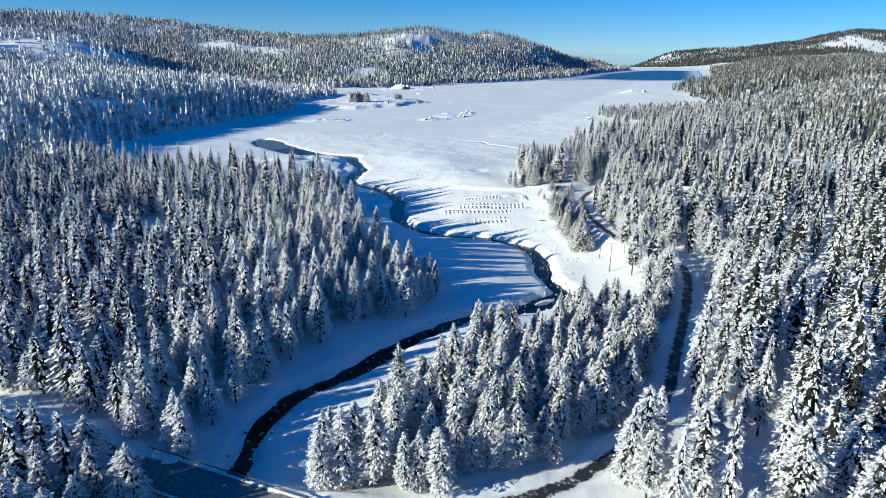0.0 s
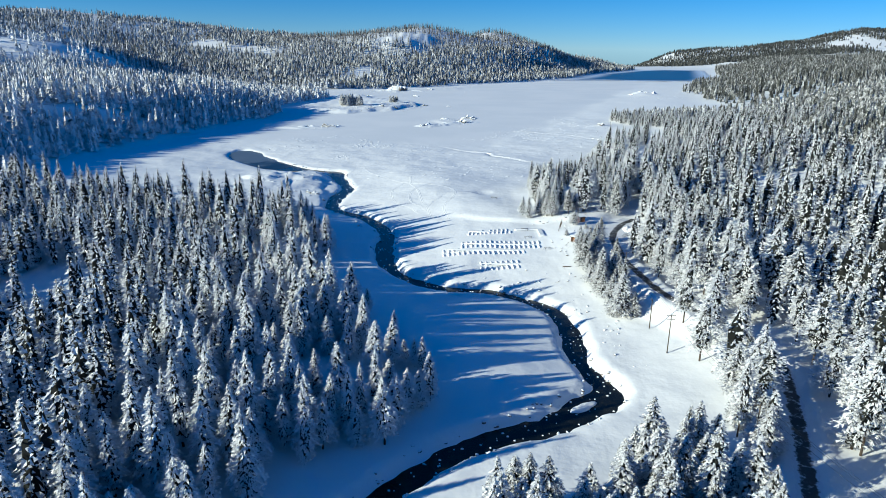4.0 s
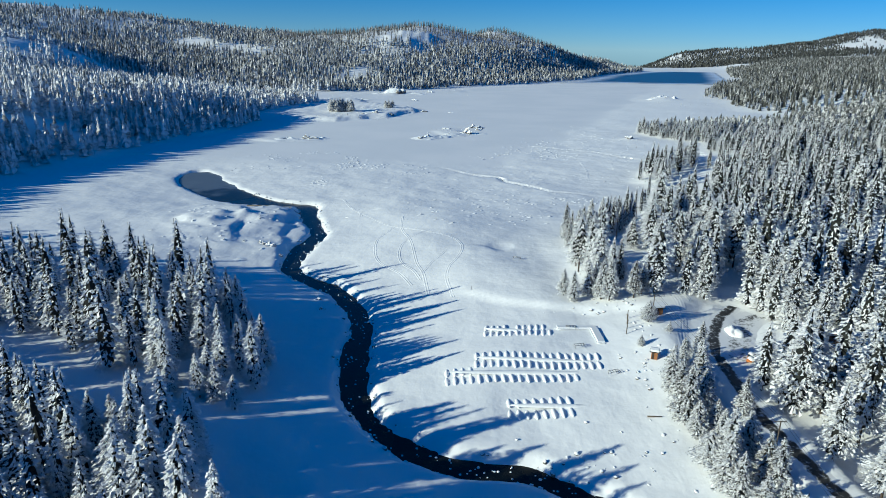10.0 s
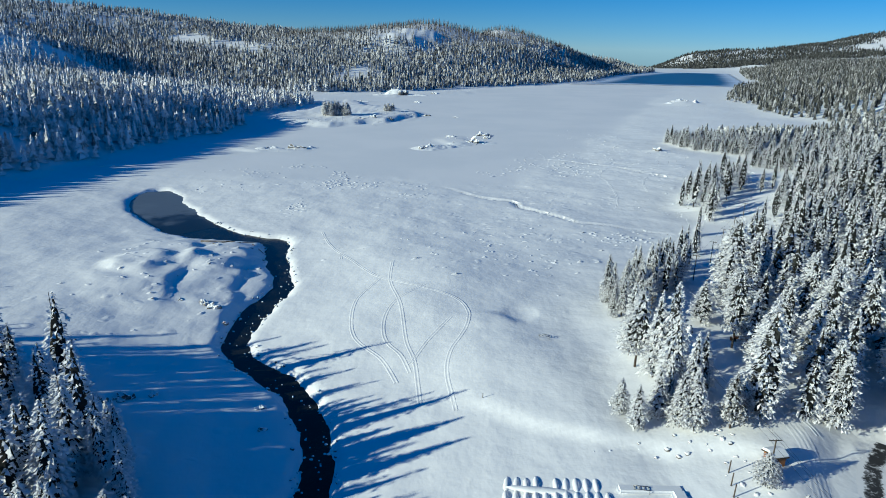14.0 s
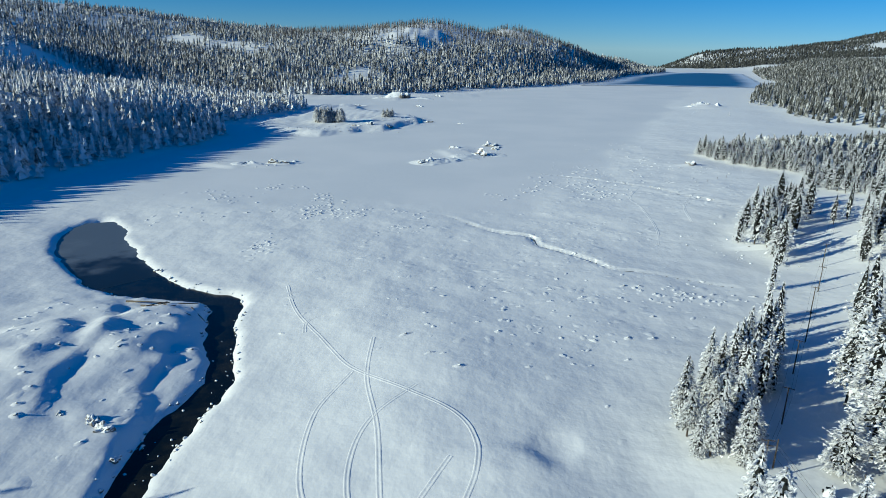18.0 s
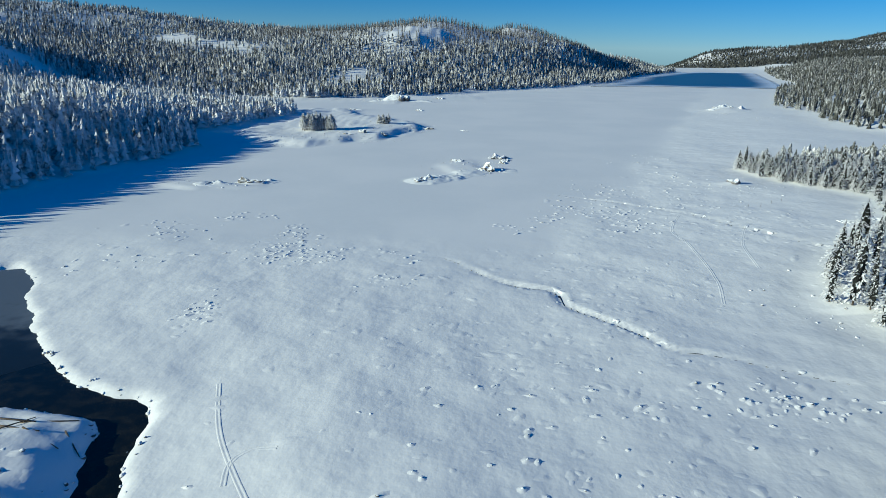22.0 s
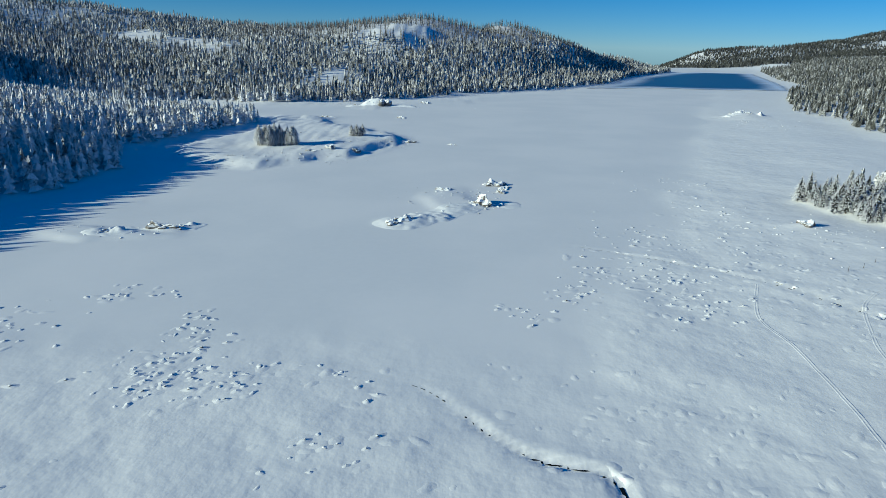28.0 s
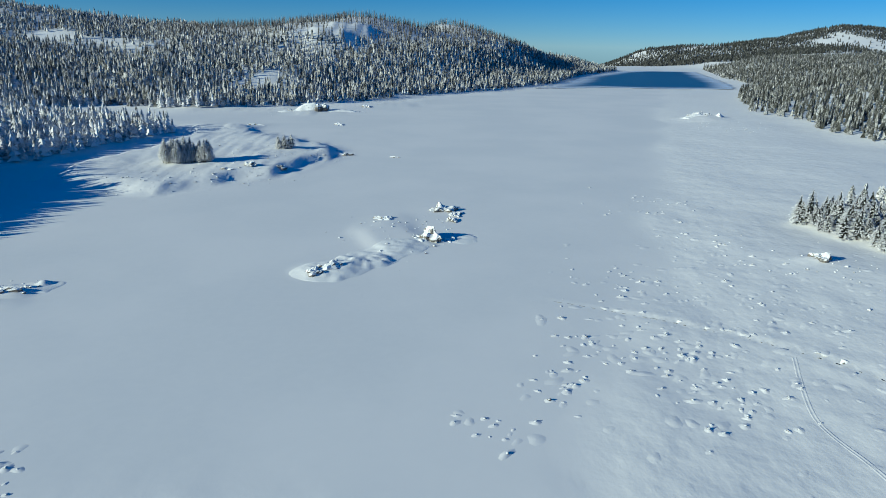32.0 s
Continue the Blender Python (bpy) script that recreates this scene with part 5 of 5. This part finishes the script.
# Snowmobile tracks: a shallow pressed lane between two low ridges.
def track(points, half=0.42, ridge=1.0):
    line = curve_points([(x, y, 0) for x, y in points], 1.6)
    v, f = [], []
    profile = ((-1.7, -0.06), (-1.0, 0.09), (-0.5, 0.01), (0.5, 0.01), (1.0, 0.09), (1.7, -0.06))
    xs, ys = [], []
    for k, p in enumerate(line):
        a, b = line[max(k - 1, 0)], line[min(k + 1, len(line) - 1)]
        t = np.array([b[0] - a[0], b[1] - a[1]])
        t /= np.linalg.norm(t) + 1e-9
        for j, _ in profile:
            xs.append(p[0] - t[1] * half * j)
            ys.append(p[1] + t[0] * half * j)
    z = ground_height(np.array(xs), np.array(ys))
    n = len(profile)
    v = [(x, y, g + 0.01 + ridge * profile[i % n][1]) for i, (x, y, g) in enumerate(zip(xs, ys, z))]
    for k in range(len(line) - 1):
        for j in range(n - 1):
            i = n * k + j
            f.append((i, i + n, i + n + 1, i + 1))
    tagged(new("snowmobile_track", make_mesh("snowmobile_track", v, f, SNOW, True, 4)), "narrow curving snowmobile track pressed into the snow", "track", kind="structure")


for pts in ([(-52, 508), (-44, 486), (-29, 460), (-21, 447), (-8, 435), (4, 424), (8, 415), (8, 406), (6, 398), (3, 389), (2, 378), (4, 362)],
            [(-21, 445), (-26, 429), (-26, 413), (-23, 399), (-15, 388), (-10, 376)],
            [(-5, 436), (-13, 424), (-16, 412), (-15, 399), (-10, 389), (-7, 380)],
            [(-18, 464), (-17, 442), (-12, 419), (-9, 397), (-6, 384), (-4, 366)],
            [(3, 409), (-3, 396), (-7, 384)], [(-38, 470), (-39, 477), (-36, 481), (-31, 481)],
            [(112, 678), (100, 651), (100, 632), (98, 607), (95, 584), (90, 566)],
            [(152, 672), (137, 659), (125, 636), (120, 622), (116, 600)],
            [(84, 410), (78, 395), (74, 380), (72, 362), (73, 345)], [(88, 409), (81, 394), (77, 378), (75, 361)]):
    track(pts)
for off in (-0.9, 0.9):
    track([(69.5 + off, 360), (69.5 + off, 352), (69 + off, 343), (67 + off, 335), (64 + off, 326), (62 + off, 317), (61.3 + 0.8 * off, 309)], 0.5, 0.5)

# Stumps and stones under the snow of the flats: centre, spread and number.
STUMPS = [(-94, 660, 9, 5, 24), (-63, 617, 8, 10, 60), (-60, 604, 10, 8, 50), (-66, 639, 5, 8, 26), (-44, 608, 8, 7, 26), (-23, 612, 5, 4, 10), (-13, 606, 4, 4, 5),
          (24, 657, 5, 2, 6), (33, 648, 4, 5, 10), (47, 668, 7, 10, 30), (62, 694, 7, 13, 30), (83, 735, 12, 18, 36), (81, 681, 13, 16, 70), (83, 658, 12, 12, 46),
          (116, 700, 20, 24, 50), (146, 843, 18, 26, 46), (137, 767, 16, 26, 40), (-115, 640, 14, 10, 34), (-20, 580, 10, 7, 22), (-72, 547, 4, 14, 40),
          (15, 500, 26, 14, 30), (20, 472, 24, 16, 36), (45, 460, 18, 18, 26), (60, 500, 24, 12, 34), (82, 505, 14, 7, 60), (-90, 455, 24, 28, 110), (-120, 600, 20, 20, 30)]
SHORE_RUBBLE = [(54, 330, 5, 22, 24), (50, 300, 6, 24, 30), (46, 345, 12, 4, 20), (30, 280, 14, 10, 40), (48, 250, 8, 26, 40), (-75, 915, 26, 14, 70), (-40, 990, 20, 26, 80), (-130, 900, 40, 16, 70), (-90, 1000, 50, 50, 90),
                (-110, 900, 26, 24, 50), (-140, 730, 24, 10, 30), (10, 800, 22, 30, 60), (-90, 1310, 90, 30, 80), (360, 1180, 40, 60, 60), (170, 740, 24, 30, 50), (120, 560, 14, 22, 40)]


def heap(spec, low, high, seed, flat=0.9):
    r = np.random.RandomState(seed)
    out = []
    for cx, cy, sx, sy, n in spec:
        for _ in range(n):
            w = r.uniform(low, high) * r.uniform(0.6, 1.0)
            out.append((cx + r.normal() * sx * 0.6, cy + r.normal() * sy * 0.6, w, w * flat * r.uniform(0.6, 1.0)))
    p = np.array(out)
    return p[line_distance(p[:, 0], p[:, 1], [q[:2] for q in RIVER])[0] > 6]


stumps = heap([(a, b, c * 1.25, d * 1.25, max(4, n * 2 // 3)) for a, b, c, d, n in STUMPS], 0.25, 0.65, 5, 1.15)
many_drifts("stump_drifts", stumps * np.array([1, 1, 2.6, 0.6]), "smooth snow drifted up round stumps and stones", 8)
many_domes("snowy_stumps", stumps, STUMP, "small snow-capped stumps and stones on the flats", "stumps", seed=3)
HUMMOCKS = [(a, b, c * 1.3, d * 1.3, n // 3) for a, b, c, d, n in STUMPS] + [(125, 700, 50, 70, 160), (150, 640, 30, 40, 90), (60, 590, 40, 30, 90), (-95, 380, 26, 40, 90), (-60, 330, 22, 40, 70), (20, 520, 60, 60, 160)]
many_drifts("snow_hummocks", heap(HUMMOCKS, 0.9, 2.6, 6, 0.075), "low smooth snow hummocks on the flats", 4)
many_domes("shore_rubble", heap(SHORE_RUBBLE, 0.2, 0.65, 7), ROCK, "snow-covered stones along the shore", "stones", seed=6)


def islet_line(pts, n, spread, low, high, flat, seed):
    """Lumps strewn along a line over an islet."""
    r = np.random.RandomState(seed)
    out = []
    for _ in range(n):
        k = r.randint(len(pts) - 1)
        u = r.rand()
        w = low + (high - low) * r.rand() ** 2
        out.append((pts[k][0] + u * (pts[k + 1][0] - pts[k][0]) + r.normal() * spread, pts[k][1] + u * (pts[k + 1][1] - pts[k][1]) + r.normal() * spread,
                    w, w * flat * r.uniform(0.6, 1.0)))
    return np.array(out)


ISLETS = [[(-16, 750), (-4, 762), (8, 776), (24, 790), (36, 790)], [(-136, 724), (-122, 729), (-104, 739)],
          [(-110, 1300), (-80, 1306), (-40, 1304)], [(340, 1252), (362, 1258), (380, 1262)]]


def islet(line, half, rise, crag, seed):
    """A low snowed-over islet: smooth back, craggy knobs, rim sunk under the snow of the ice."""
    r = np.random.RandomState(seed)
    px, py = [p[0] for p in line], [p[1] for p in line]
    step = max(0.8, (max(px) - min(px) + 2 * half) / 90)
    gx, gy = np.meshgrid(np.arange(min(px) - half, max(px) + half, step), np.arange(min(py) - half, max(py) + half, step))
    d, _ = line_distance(gx, gy, line)
    d = d / half + 0.7 * fractal(gx + seed * 71, gy, half * 1.1, 3)
    body = 1 - smooth(d, 0.05, 0.85)
    knob = np.maximum(fractal(gx, gy + seed * 53, half * 0.9, 2) - 0.14, 0) * 6 * smooth(body, 0.15, 0.6)
    h = rise * body + crag * knob * (0.5 + 1.2 * np.abs(value_noise(gx, gy, 3.1)) + 0.9 * np.abs(value_noise(gx, gy, 1.3))) + body * (0.5 * fractal(gx, gy, 7, 4) + 0.5 * np.abs(fractal(gx, gy, 3, 2)))
    z = ground_height(gx, gy) + h - 0.35 * (1 - smooth(body, 0.0, 0.25))
    name = "islet"
    me = make_mesh(name, np.stack([gx, gy, z], -1).reshape(-1, 3), grid_faces(gx.shape[1], gx.shape[0]), ROCK, True, 4)
    tagged(new(name, me), "low islet of snow-covered granite in the frozen lake", "islet", "islets in the lake")


for k, (half, rise, crag) in enumerate([(14, 0.4, 0.6), (9, 0.35, 0.6), (14, 1.2, 1.6), (12, 0.8, 1.2)]):
    islet(ISLETS[k], half, rise, crag, k + 1)
many_domes("islet_rubble", np.concatenate([islet_line(p, 60, 4.6, 0.2, 0.8, 0.8, 70 + k) for k, p in enumerate(ISLETS)]), ROCK, "dark snow-capped stones strewn over the islets", "stones", seed=11)


def bank_lumps():
    r = np.random.RandomState(17)
    out = []
    for _ in range(520):
        k = r.randint(12, len(RIVER) - 1)
        p, q = RIVER[k], RIVER[k + 1]
        t = np.array([q[0] - p[0], q[1] - p[1]])
        t /= np.linalg.norm(t) + 1e-9
        s = r.choice((-1, 1)) * (p[2] + r.normal() * 0.9 + 0.4)
        w = r.uniform(0.15, 0.55)
        out.append((p[0] - t[1] * s + r.uniform(-1.5, 1.5) * t[0], p[1] + t[0] * s + r.uniform(-1.5, 1.5) * t[1], w, w * r.uniform(0.7, 1.2)))
    return np.array(out)


many_domes("bank_snow_lumps", bank_lumps(), ROCK, "snow-capped lumps and stones along the river edge", "stones", seed=13)


def river_stones():
    r = np.random.RandomState(9)
    out = []
    for p in RIVER:
        if 105 < p[1] < 470:
            for _ in range(r.poisson(3 if 190 < p[1] < 350 else 1.5)):
                w = r.uniform(0.1, 0.32)
                a = r.uniform(0, 6.28)
                d = (p[2] + 0.6) * r.uniform(0, 1) ** 0.5
                out.append((p[0] + math.cos(a) * d, p[1] + math.sin(a) * d, w))
    shapes = [dome_shape(200 + k, 3, 7, 0.2, 0.2) for k in range(5)]
    verts, faces, start = [], [], 0
    for x, y, w in out:
        v, f = shapes[r.randint(5)]
        verts.append(v * np.array([w * r.uniform(0.8, 1.5), w, w * 0.8]) + np.array([x, y, WATER_Z]))
        faces.append(f + start)
        start += len(v)
    tagged(new("river_stones", make_mesh("river_stones", np.concatenate(verts), np.concatenate(faces), SNOW, True, 4)),
           "snow-capped stones in the dark river", "stones", kind="stuff")


river_stones()
